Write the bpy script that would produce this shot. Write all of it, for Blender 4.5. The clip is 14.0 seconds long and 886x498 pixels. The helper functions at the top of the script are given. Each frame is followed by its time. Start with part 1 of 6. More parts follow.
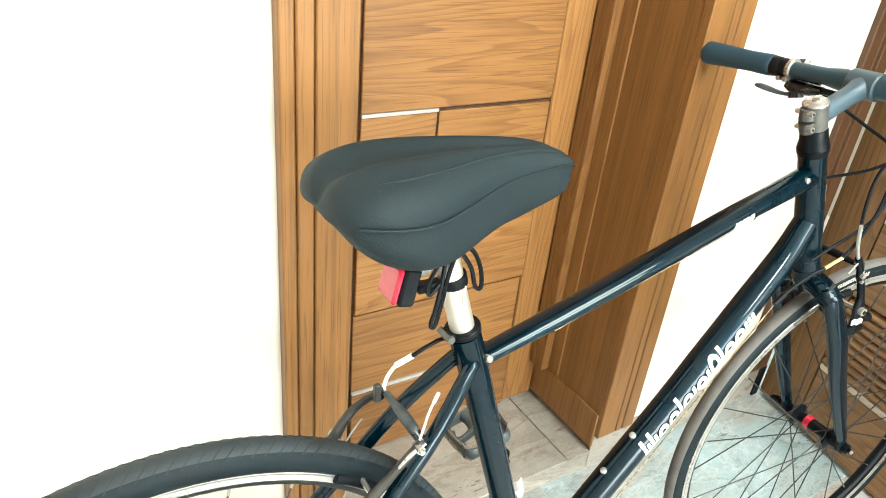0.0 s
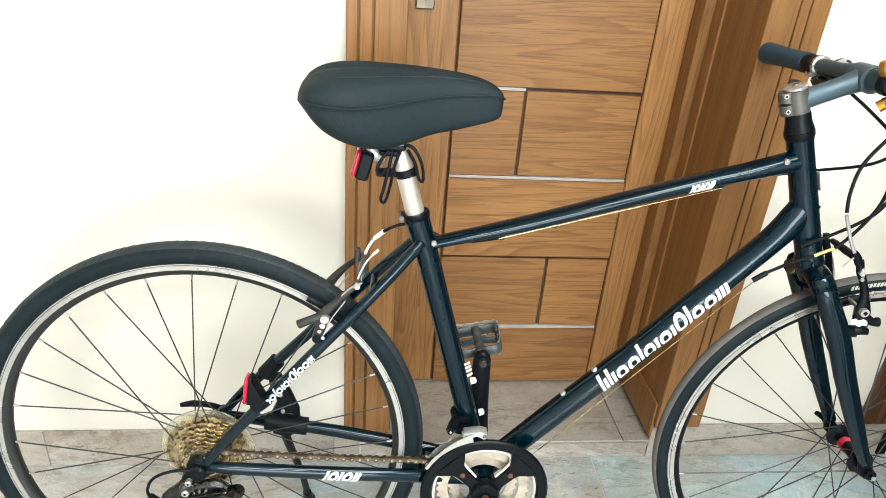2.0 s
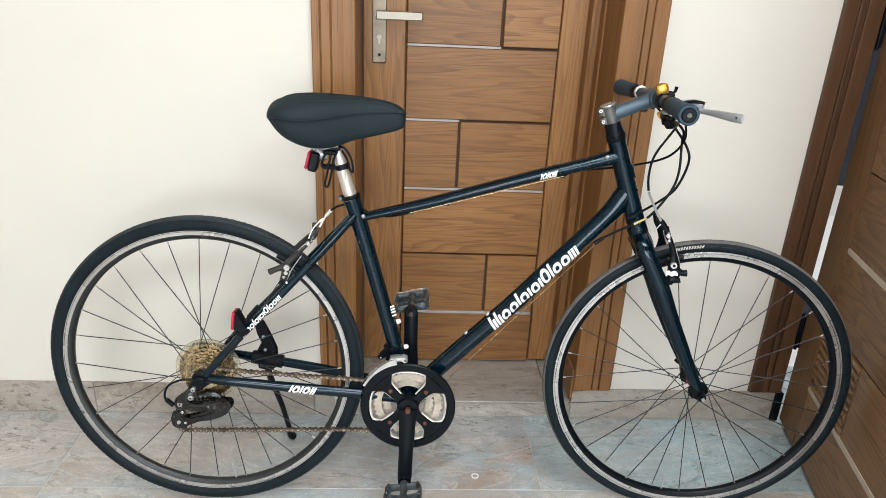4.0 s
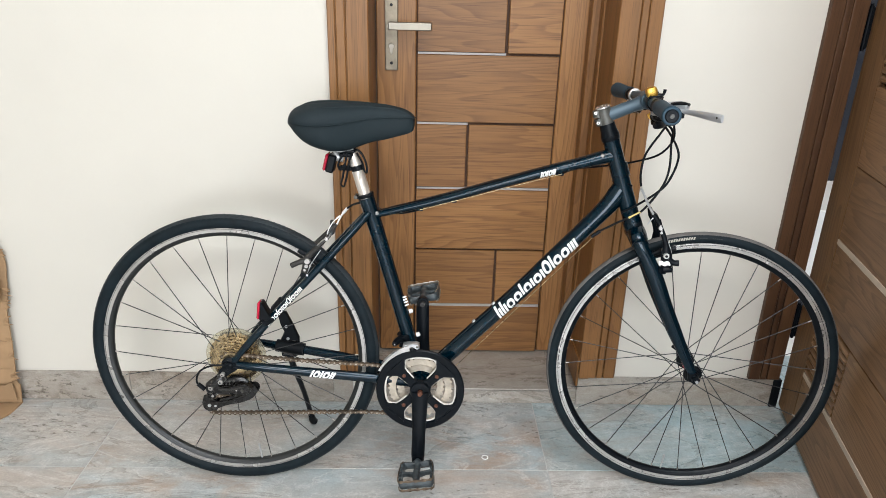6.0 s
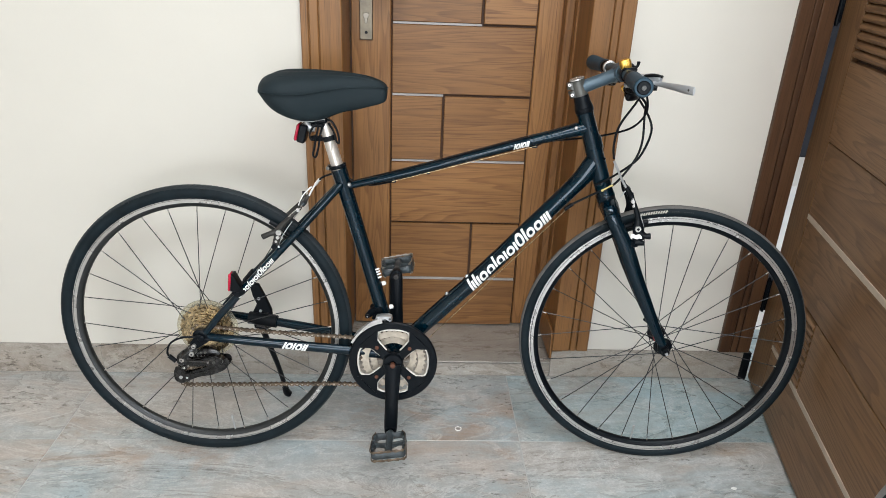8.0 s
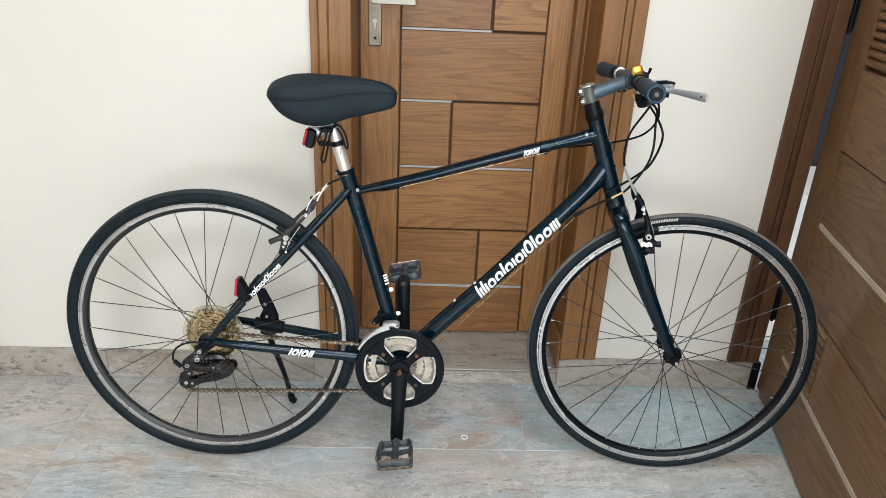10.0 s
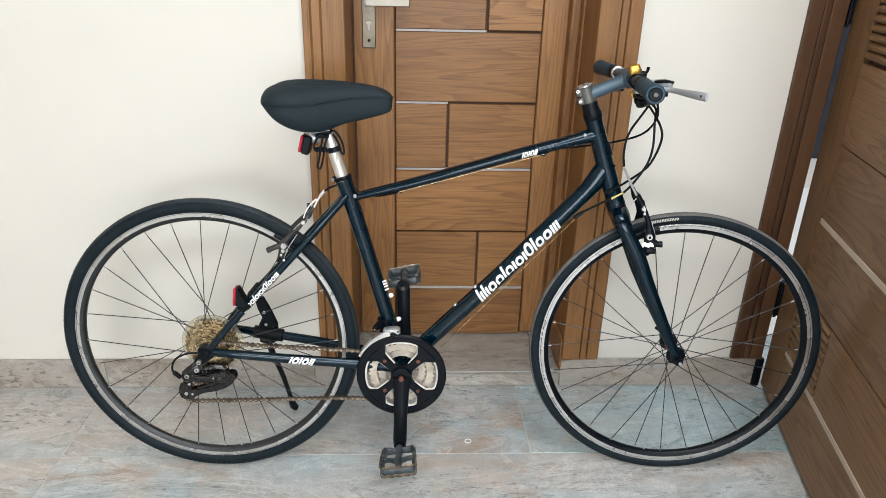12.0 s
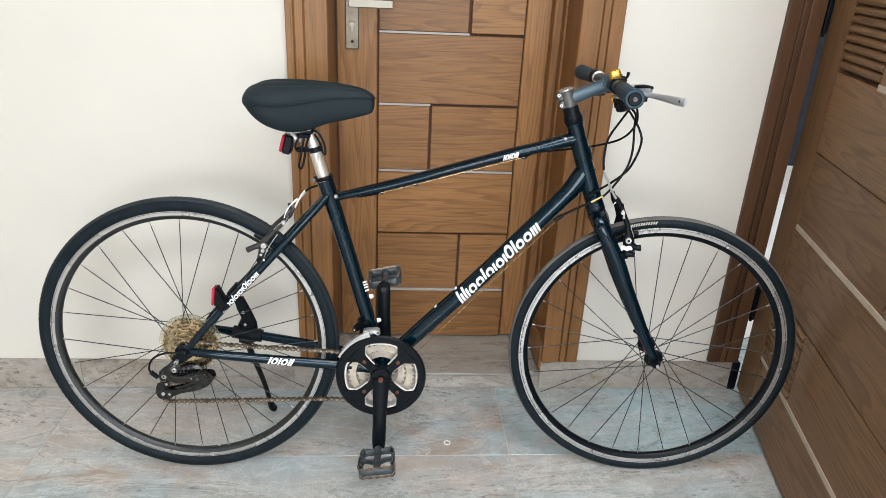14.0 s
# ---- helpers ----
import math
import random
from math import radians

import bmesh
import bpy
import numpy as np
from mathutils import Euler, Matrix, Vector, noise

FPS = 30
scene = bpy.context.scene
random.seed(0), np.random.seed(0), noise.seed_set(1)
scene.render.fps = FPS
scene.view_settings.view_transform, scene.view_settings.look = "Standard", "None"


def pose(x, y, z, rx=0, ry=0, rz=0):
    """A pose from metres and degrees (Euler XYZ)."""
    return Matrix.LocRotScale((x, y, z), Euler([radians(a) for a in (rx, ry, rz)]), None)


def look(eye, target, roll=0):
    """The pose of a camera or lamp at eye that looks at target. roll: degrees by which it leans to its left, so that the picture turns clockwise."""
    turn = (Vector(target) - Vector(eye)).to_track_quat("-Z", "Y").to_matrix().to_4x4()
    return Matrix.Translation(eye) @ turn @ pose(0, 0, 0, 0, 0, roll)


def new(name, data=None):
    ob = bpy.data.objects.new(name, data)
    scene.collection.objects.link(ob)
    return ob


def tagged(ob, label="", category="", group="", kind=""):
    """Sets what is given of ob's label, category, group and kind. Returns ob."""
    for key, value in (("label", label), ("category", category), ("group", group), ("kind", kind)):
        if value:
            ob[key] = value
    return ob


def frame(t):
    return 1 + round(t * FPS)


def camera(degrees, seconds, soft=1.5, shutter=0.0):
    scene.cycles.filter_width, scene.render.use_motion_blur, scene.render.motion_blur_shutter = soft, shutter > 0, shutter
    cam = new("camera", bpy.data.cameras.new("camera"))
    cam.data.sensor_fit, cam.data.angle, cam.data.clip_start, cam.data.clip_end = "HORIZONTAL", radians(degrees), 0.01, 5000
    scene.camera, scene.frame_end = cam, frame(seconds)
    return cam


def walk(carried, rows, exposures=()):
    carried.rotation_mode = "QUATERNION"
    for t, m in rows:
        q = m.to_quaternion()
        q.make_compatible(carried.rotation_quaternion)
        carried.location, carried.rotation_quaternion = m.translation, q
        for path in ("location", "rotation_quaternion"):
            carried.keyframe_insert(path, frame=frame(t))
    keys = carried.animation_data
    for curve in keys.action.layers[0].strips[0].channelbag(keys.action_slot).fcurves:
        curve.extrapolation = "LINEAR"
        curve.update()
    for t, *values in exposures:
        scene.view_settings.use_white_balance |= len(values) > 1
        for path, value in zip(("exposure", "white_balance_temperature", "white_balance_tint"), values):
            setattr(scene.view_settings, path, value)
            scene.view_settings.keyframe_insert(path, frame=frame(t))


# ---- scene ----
cam = camera(65.9, 14.0, 0.2)
# seconds, x, y, z, yaw, pitch, roll
ROWS = [
    (0, -0.0462, -0.4292, 1.1569, -30.863, -28.717, -5.282),
    (0.5, -0.0250, -0.5169, 1.1316, -26.415, -31.551, -4.481),
    (1, 0.0358, -0.5920, 1.1399, -20.806, -30.262, -4.578),
    (1.5, 0.1514, -0.7002, 1.1384, -11.509, -29.048, -3.895),
    (2, 0.2379, -0.8350, 1.1443, -5.327, -27.316, -4.044),
    (2.5, 0.2842, -0.9684, 1.1601, -6.949, -25.814, -1.910),
    (3, 0.3266, -1.1048, 1.1771, -5.836, -24.713, -0.576),
    (3.2, 0.3565, -1.1497, 1.1737, -4.822, -23.600, -1.208),
    (5.3, 0.4531, -1.4301, 1.2028, -0.622, -21.794, -1.702),
    (5.5, 0.4505, -1.4275, 1.2053, -0.644, -21.961, -1.484),
    (6, 0.4499, -1.4189, 1.2072, -0.930, -22.071, -1.348),
    (6.5, 0.4621, -1.4145, 1.1998, -1.544, -23.556, -1.447),
    (7, 0.4691, -1.4142, 1.1935, -2.976, -24.137, -1.892),
    (7.5, 0.4781, -1.4134, 1.1937, -4.208, -24.178, -2.207),
    (8, 0.4713, -1.4181, 1.1981, -2.186, -24.051, -2.189),
    (8.2, 0.4644, -1.4203, 1.1980, -0.880, -23.990, -2.054),
    (10.3, 0.4620, -1.4003, 1.1910, -2.027, -23.434, -2.446),
    (10.5, 0.4617, -1.3925, 1.1952, -2.329, -23.168, -2.334),
    (11, 0.4647, -1.3668, 1.2183, -2.212, -20.054, -1.923),
    (11.5, 0.4607, -1.3753, 1.2175, -1.229, -21.104, -2.195),
    (12, 0.4602, -1.3863, 1.2032, -2.333, -23.789, -1.371),
    (12.5, 0.4595, -1.3958, 1.2002, -2.118, -24.210, -1.566),
    (13, 0.4570, -1.4000, 1.1967, -2.059, -24.182, -1.820),
    (13.5, 0.4567, -1.3972, 1.1967, -2.472, -24.096, -1.967),
    (14, 0.4643, -1.3914, 1.2005, -3.440, -23.457, -2.476),
]

EXPOSURES = [(0.0, 1.22, 6580, 0), (0.5, 0.86, 6600, 1), (1.0, 0.84, 6590, 2), (2.0, 0.56, 6460, 4), (2.5, 0.48, 6370, 7), (3.0, 0.15, 6300, 9), (5.5, -0.12, 6270, 11), (7.0, -0.15, 6200, 10),
             (8.0, -0.22, 6200, 10), (10.5, -0.1, 6205, 10), (11.2, -0.02, 6205, 10), (12.0, -0.1, 6205, 10), (14.0, -0.11, 6205, 10)]
walk(cam, [(t, pose(x, y, z, 90 + pitch, roll, yaw)) for t, x, y, z, yaw, pitch, roll in ROWS], EXPOSURES)

# ---- world and lights ----
world = bpy.data.worlds.new("world")
scene.world = world
world.use_nodes = True
world.node_tree.nodes["Background"].inputs[0].default_value = (0.75, 0.85, 1.0, 1)
world.node_tree.nodes["Background"].inputs[1].default_value = 0.3


def area_lamp(name, place, target, size, power, colour, size_y=None):
    data = bpy.data.lights.new(name, "AREA")
    data.energy, data.color = power, colour
    data.shape = "RECTANGLE" if size_y else "DISK"
    data.size = size
    if size_y:
        data.size_y = size_y
    ob = new(name, data)
    ob.matrix_world = look(place, target)
    return ob


CEILING = 2.75
# lamps out of view, places assumed; the last lights the room beyond
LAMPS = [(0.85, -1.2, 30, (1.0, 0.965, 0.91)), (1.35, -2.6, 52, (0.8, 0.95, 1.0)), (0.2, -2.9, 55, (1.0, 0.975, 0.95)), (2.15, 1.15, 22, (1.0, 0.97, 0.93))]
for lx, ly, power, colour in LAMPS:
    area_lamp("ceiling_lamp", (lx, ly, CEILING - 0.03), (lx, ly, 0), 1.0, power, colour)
# unseen daylight added behind the viewer, wide so that shadows stay soft
area_lamp("assumed_daylight", (0.5, -7.43, 1.45), (0.5, 0, 1.2), 3.6, 250, (0.95, 0.975, 1.0), 2.1)


# ---- materials ----
def node_mat(name):
    m = bpy.data.materials.new(name)
    m.use_nodes = True
    nt = m.node_tree
    return m, nt, nt.nodes["Principled BSDF"]


def add(nt, kind, **values):
    n = nt.nodes.new(kind)
    for k, v in values.items():
        if k in n.inputs:
            n.inputs[k].default_value = v
    return n


def ramp(nt, fac, stops):
    r = nt.nodes.new("ShaderNodeValToRGB")
    els = r.color_ramp.elements
    els[0].position, els[0].color = stops[0][0], (*stops[0][1], 1)
    els[1].position, els[1].color = stops[-1][0], (*stops[-1][1], 1)
    for p, c in stops[1:-1]:
        e = els.new(p)
        e.color = (*c, 1)
    nt.links.new(fac, r.inputs[0])
    return r


def coords(nt, scale=(1, 1, 1), shift=True):
    tc = nt.nodes.new("ShaderNodeTexCoord")
    mp = nt.nodes.new("ShaderNodeMapping")
    mp.inputs["Scale"].default_value = scale
    if shift:
        oi = nt.nodes.new("ShaderNodeObjectInfo")
        mul = nt.nodes.new("ShaderNodeVectorMath")
        mul.operation = "SCALE"
        mul.inputs[0].default_value = (7.3, 4.1, 9.7)
        nt.links.new(oi.outputs["Random"], mul.inputs["Scale"])
        ad = nt.nodes.new("ShaderNodeVectorMath")
        nt.links.new(tc.outputs["Object"], ad.inputs[0])
        nt.links.new(mul.outputs[0], ad.inputs[1])
        nt.links.new(ad.outputs[0], mp.inputs["Vector"])
    else:
        nt.links.new(tc.outputs["Object"], mp.inputs["Vector"])
    return mp.outputs[0]


def mixed(nt, fac, a, b, blend="MIX"):
    m = nt.nodes.new("ShaderNodeMix")
    m.data_type, m.blend_type = "RGBA", blend
    for sock, v in ((m.inputs[0], fac), (m.inputs[6], a), (m.inputs[7], b)):
        if isinstance(v, (tuple, float, int)):
            sock.default_value = v if not isinstance(v, tuple) else (*v, 1)
        else:
            nt.links.new(v, sock)
    return m.outputs[2]


def bump(nt, bsdf, height, strength, distance):
    b = nt.nodes.new("ShaderNodeBump")
    b.inputs["Strength"].default_value, b.inputs["Distance"].default_value = strength, distance
    nt.links.new(height, b.inputs["Height"])
    nt.links.new(b.outputs[0], bsdf.inputs["Normal"])


def mat(name, col, rough=0.5, metal=0.0, var=0.2, scale=12.0, fine=250.0, relief=0.0005, coat=0.0, rvar=0.12, spec=0.5):
    """A plain surface with blotches, grain and uneven gloss."""
    m, nt, b = node_mat(name)
    v = coords(nt)
    n1 = add(nt, "ShaderNodeTexNoise", Scale=scale, Detail=4.0, Roughness=0.6)
    n2 = add(nt, "ShaderNodeTexNoise", Scale=fine, Detail=2.0)
    nt.links.new(v, n1.inputs["Vector"])
    nt.links.new(v, n2.inputs["Vector"])
    lo = tuple(c * (1 - var) for c in col)
    hi = tuple(min(c * (1 + var), 1) for c in col)
    r = ramp(nt, n1.outputs[0], [(0.3, lo), (0.7, hi)])
    nt.links.new(r.outputs[0], b.inputs["Base Color"])
    mr = add(nt, "ShaderNodeMapRange")
    mr.inputs[3].default_value, mr.inputs[4].default_value = max(rough - rvar, 0.02), min(rough + rvar, 1)
    nt.links.new(n1.outputs[0], mr.inputs[0])
    nt.links.new(mr.outputs[0], b.inputs["Roughness"])
    b.inputs["Metallic"].default_value = metal
    b.inputs["Coat Weight"].default_value = coat
    b.inputs["Coat Roughness"].default_value = 0.045
    b.inputs["Specular IOR Level"].default_value = spec
    if relief:
        bump(nt, b, n2.outputs[0], 0.5, relief)
    return m


def wood(name, along, dark, mid, light, figure=30.0):
    """Stained ash veneer; along: 0, 1 or 2, the axis of the grain."""
    m, nt, b = node_mat(name)
    def stretched(across, lengthways):
        k = [across] * 3
        k[along] = lengthways
        return coords(nt, k)
    def noise(vec, **k):
        n = add(nt, "ShaderNodeTexNoise", **k)
        nt.links.new(vec, n.inputs["Vector"])
        return n.outputs[0]
    def maths(op, a, v):
        n = nt.nodes.new("ShaderNodeMath")
        n.operation = op
        nt.links.new(a, n.inputs[0])
        n.inputs[1].default_value = v
        return n.outputs[0]
    field = noise(stretched(7.0, 0.55 if figure > 10 else 0.1), Scale=1.0, Detail=3.0, Roughness=0.42, Distortion=0.3)
    # growth rings: a slow rise to a thin dark late-wood line, as contours of a stretched field
    ring = maths("FRACT", maths("MULTIPLY", field, figure), 1.0)
    rings = ramp(nt, ring, [(0.0, light), (0.55, mid), (0.86, dark), (0.93, dark), (1.0, light)])
    fibre = noise(stretched(150.0, 2.2), Scale=1.0, Detail=5.0, Roughness=0.7)
    pore = noise(stretched(420.0, 9.0), Scale=1.0, Detail=2.0)
    tone = noise(stretched(2.2, 0.8), Scale=1.0, Detail=4.0, Roughness=0.6)
    f = ramp(nt, fibre, [(0.3, (0.74, 0.7, 0.66)), (0.5, (0.98, 0.97, 0.96)), (0.7, (1.08, 1.07, 1.06))])
    c = mixed(nt, 0.85, rings.outputs[0], f.outputs[0], "MULTIPLY")
    p = ramp(nt, pore, [(0.34, (0.5, 0.44, 0.4)), (0.44, (1, 1, 1))])
    c = mixed(nt, 0.6, c, p.outputs[0], "MULTIPLY")
    t = ramp(nt, tone, [(0.28, (0.84, 0.8, 0.77)), (0.72, (1.1, 1.08, 1.05))])
    c = mixed(nt, 0.8, c, t.outputs[0], "MULTIPLY")
    # each board its own shade of stain
    oi = nt.nodes.new("ShaderNodeObjectInfo")
    r = ramp(nt, oi.outputs["Random"], [(0.0, (0.86, 0.84, 0.82)), (1.0, (1.1, 1.1, 1.1))])
    c = mixed(nt, 1.0, c, r.outputs[0], "MULTIPLY")
    nt.links.new(c, b.inputs["Base Color"])
    rough = add(nt, "ShaderNodeMapRange")
    rough.inputs[3].default_value, rough.inputs[4].default_value = 0.56, 0.46
    nt.links.new(fibre, rough.inputs[0])
    nt.links.new(rough.outputs[0], b.inputs["Roughness"])
    b.inputs["Specular IOR Level"].default_value = 0.36
    b.inputs["Coat Weight"].default_value = 0.18
    b.inputs["Coat Roughness"].default_value = 0.3
    bump(nt, b, fibre, 0.12, 0.0006)
    return m


W_DARK, W_MID, W_LIGHT = (0.2, 0.092, 0.0285), (0.252, 0.121, 0.038), (0.275, 0.135, 0.0435)
WOOD_H = wood("stained_ash_level", 0, W_DARK, W_MID, W_LIGHT)
WOOD_V = wood("stained_ash_upright", 2, W_DARK, W_MID, W_LIGHT)
WOOD_S = wood("stained_ash_straight", 2, tuple(0.82 * c for c in W_MID), tuple(0.97 * c for c in W_MID), tuple(1.03 * c for c in W_MID), 9.0)
# deeper tones for the second door; its casing and lining darker still
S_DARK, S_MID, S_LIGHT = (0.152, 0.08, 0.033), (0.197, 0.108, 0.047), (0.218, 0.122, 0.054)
DARK_ASH_H = wood("dark_ash_level", 0, S_DARK, S_MID, S_LIGHT)
DARK_ASH_V = wood("dark_ash_upright", 2, S_DARK, S_MID, S_LIGHT)
DARK_ASH_S = wood("dark_ash_straight", 2, (0.072, 0.034, 0.016), (0.102, 0.05, 0.0235), (0.122, 0.061, 0.029), 9.0)
# door core seen in the seams, the grooves' shade put into its colour
WOOD_GAP = mat("shadowed_groove_wood", (0.05, 0.022, 0.01), 0.8)


def stone(name, cool, warm, pale, dirt, rough):
    """Weathered slate look: broad cool and warm drifts along the tile, torn layer edges, chips in bands, pale scratches."""
    m, nt, b = node_mat(name)
    v, vs, vl = coords(nt), coords(nt, (1.5, 4.0, 4.0)), coords(nt, (0.9, 2.0, 2.0))
    def noise(vec, **k):
        n = add(nt, "ShaderNodeTexNoise", **k)
        nt.links.new(vec, n.inputs["Vector"])
        return n.outputs[0]
    cloud = noise(vl, Scale=2.0, Detail=7.0, Roughness=0.6, Distortion=0.7)
    drift = noise(vl, Scale=3.1, Detail=8.0, Roughness=0.66, Distortion=0.5)
    streak = noise(vs, Scale=5.0, Detail=8.0, Roughness=0.74, Distortion=0.5)
    layer = noise(vs, Scale=0.9, Detail=9.0, Roughness=0.62, Distortion=0.8)
    grain = noise(v, Scale=190.0, Detail=3.0, Roughness=0.7)
    blot = noise(v, Scale=24.0, Detail=6.0, Roughness=0.7)
    chip = noise(coords(nt, (1.0, 2.6, 2.6)), Scale=30.0, Detail=5.0, Roughness=0.7)
    where = noise(vl, Scale=3.4, Detail=6.0, Roughness=0.62)
    mid = tuple((p + q) / 2 for p, q in zip(cool, warm))
    base = ramp(nt, cloud, [(0.36, cool), (0.5, mid), (0.62, warm)])
    d = ramp(nt, drift, [(0.52, (0, 0, 0)), (0.68, (0.85, 0.85, 0.85))])
    c = mixed(nt, d.outputs[0], base.outputs[0], dirt)
    tone = ramp(nt, streak, [(0.28, (0.84, 0.835, 0.83)), (0.5, (1, 1, 1)), (0.7, (1.1, 1.1, 1.1))])
    c = mixed(nt, 1.0, c, tone.outputs[0], "MULTIPLY")
    # edges of the layers: a dark line with a pale rim
    e = ramp(nt, layer, [(0.47, (1, 1, 1)), (0.494, (0.78, 0.76, 0.74)), (0.5, (0.62, 0.59, 0.56)), (0.504, (1.14, 1.14, 1.13)), (0.53, (1, 1, 1))])
    c = mixed(nt, 0.75, c, e.outputs[0], "MULTIPLY")
    w = ramp(nt, noise(vs, Scale=1.7, Detail=10.0, Roughness=0.72, Distortion=1.2), [(0.482, (0, 0, 0)), (0.5, (0.42, 0.42, 0.42)), (0.522, (0, 0, 0))])
    c = mixed(nt, w.outputs[0], c, pale)
    g = ramp(nt, grain, [(0.3, (0.88, 0.88, 0.88)), (0.7, (1.09, 1.09, 1.09))])
    c = mixed(nt, 1.0, c, g.outputs[0], "MULTIPLY")
    q = ramp(nt, blot, [(0.3, (0.86, 0.85, 0.84)), (0.7, (1.08, 1.08, 1.08))])
    c = mixed(nt, 1.0, c, q.outputs[0], "MULTIPLY")
    p = ramp(nt, chip, [(0.37, (0.46, 0.44, 0.42)), (0.42, (1, 1, 1)), (0.6, (1, 1, 1)), (0.68, (1.25, 1.25, 1.24))])
    k = ramp(nt, where, [(0.52, (0, 0, 0)), (0.6, (1, 1, 1))])
    c = mixed(nt, k.outputs[0], c, mixed(nt, 1.0, c, p.outputs[0], "MULTIPLY"))
    nt.links.new(c, b.inputs["Base Color"])
    mr = add(nt, "ShaderNodeMapRange")
    mr.inputs[3].default_value, mr.inputs[4].default_value = rough - 0.08, rough + 0.14
    nt.links.new(streak, mr.inputs[0])
    nt.links.new(mr.outputs[0], b.inputs["Roughness"])
    bump(nt, b, chip, 0.15, 0.0008)
    return m


# grey stone with the bluish floor reflection at the right put into its colour
TILE_COOL = stone("blue_sheen_stone_tile", (0.325, 0.455, 0.505), (0.41, 0.455, 0.46), (0.68, 0.7, 0.69), (0.38, 0.34, 0.3), 0.26)
TILE = stone("grey_blue_stone_tile", (0.37, 0.43, 0.455), (0.46, 0.42, 0.385), (0.7, 0.69, 0.67), (0.4, 0.3, 0.23), 0.28)
TILE_WAVE = stone("pale_banded_stone_tile", (0.39, 0.455, 0.48), (0.465, 0.45, 0.43), (0.7, 0.7, 0.69), (0.42, 0.345, 0.28), 0.27)
TILE_SKIRT = stone("brown_grey_stone_tile", (0.37, 0.35, 0.32), (0.33, 0.285, 0.24), (0.44, 0.41, 0.37), (0.2, 0.155, 0.12), 0.26)
MARBLE = mat("white_marble_tile", (0.84, 0.83, 0.81), 0.25, var=0.06, scale=4, relief=0.0)
LIT_EDGE = mat("lit_edge_grey", (0.35, 0.33, 0.315), 0.45, var=0.1, scale=20)
INLAY_TAN = mat("pale_tan_inlay", (0.46, 0.38, 0.3), 0.45, var=0.12, scale=20)
GROUT = mat("grout", (0.5, 0.5, 0.49), 0.9, var=0.1)
WALL = mat("cream_wall_paint", (0.628, 0.595, 0.533), 0.6, var=0.04, scale=1.3, fine=130, relief=0.0002, rvar=0.06)
CEIL = mat("white_ceiling_paint", (0.82, 0.81, 0.79), 0.8, var=0.02)
PAINT = mat("gloss_navy_black_paint", (0.0005, 0.0102, 0.019), 0.27, metal=0.45, var=0.2, scale=5, fine=400, relief=0.0, coat=0.6, rvar=0.05, spec=0.0)
BLACK = mat("satin_black_metal", (0.0025, 0.004, 0.006), 0.33, var=0.25, relief=0.0001, spec=0.14)
BLACKP = mat("black_plastic", (0.0035, 0.005, 0.007), 0.45, var=0.2, relief=0.0002, spec=0.15)
WORNARM = mat("worn_dark_alloy", (0.03, 0.028, 0.026), 0.4, metal=0.3, var=0.5, scale=40)
CLAMPGREY = mat("dull_clamp_alloy", (0.085, 0.084, 0.077), 0.4, metal=0.4, var=0.35, scale=30)
RESIN = mat("scuffed_black_resin", (0.006, 0.0055, 0.0055), 0.27, var=0.9, scale=70, spec=0.5)
PEDALGREY = mat("scuffed_grey_plastic", (0.036, 0.045, 0.05), 0.42, var=0.7, scale=45, relief=0.0006)
BARBLUE = mat("dark_bar_alloy", (0.016, 0.046, 0.068), 0.45, var=0.15, relief=0.0001)
STEMGREY = mat("matt_grey_alloy", (0.058, 0.092, 0.12), 0.42, metal=0.25, var=0.12, relief=0.0001)
RUBBER = mat("tyre_rubber", (0.006, 0.011, 0.0145), 0.55, var=0.3, scale=25, relief=0.0008, spec=0.15)
REARTREAD = mat("dark_grey_tread", (0.02, 0.026, 0.03), 0.6, var=0.35, scale=14, relief=0.001, spec=0.3)
TREAD = mat("worn_tread_rubber", (0.022, 0.026, 0.028), 0.7, var=0.3, scale=25, relief=0.0008, spec=0.2)
DUSTY = mat("dusty_tyre_tread", (0.1, 0.094, 0.09), 0.75, var=0.35, scale=18, relief=0.001)
GREYTREAD = mat("pale_grey_tread", (0.27, 0.27, 0.27), 0.7, var=0.3, scale=18, relief=0.001)
RIMGREY = mat("dull_grey_rim", (0.007, 0.0085, 0.009), 0.4, var=0.25, scale=20)
GRIP = mat("rubber_grip", (0.009, 0.037, 0.062), 0.62, var=0.2, relief=0.0006)
ALLOY = mat("brushed_alloy", (0.52, 0.53, 0.54), 0.34, metal=0.7, var=0.12, scale=20, relief=0.0001)
POST = mat("warm_satin_alloy", (0.6, 0.55, 0.5), 0.36, metal=0.6, var=0.1, scale=20, relief=0.0001)
LEVER = mat("polished_lever_alloy", (0.52, 0.54, 0.57), 0.33, metal=0.5, var=0.08)
TRACK = mat("worn_brake_track_alloy", (0.46, 0.445, 0.43), 0.28, metal=0.7, var=0.16, relief=0.0002)
STEEL = mat("spoke_steel", (0.05, 0.05, 0.052), 0.4, metal=0.7, var=0.1, relief=0.0)
NIPPLE = mat("worn_nipple_brass", (0.34, 0.32, 0.29), 0.35, metal=0.7, var=0.1, relief=0.0)
RUST = mat("rusty_chain_steel", (0.14, 0.105, 0.075), 0.34, metal=0.75, var=0.6, scale=60, relief=0.0005)
PIN = mat("worn_chain_pin", (0.36, 0.32, 0.27), 0.3, metal=0.7, var=0.3, scale=60)
CREAM = mat("cream_worn_alloy", (0.46, 0.4, 0.325), 0.4, metal=0.3, var=0.35, scale=30)
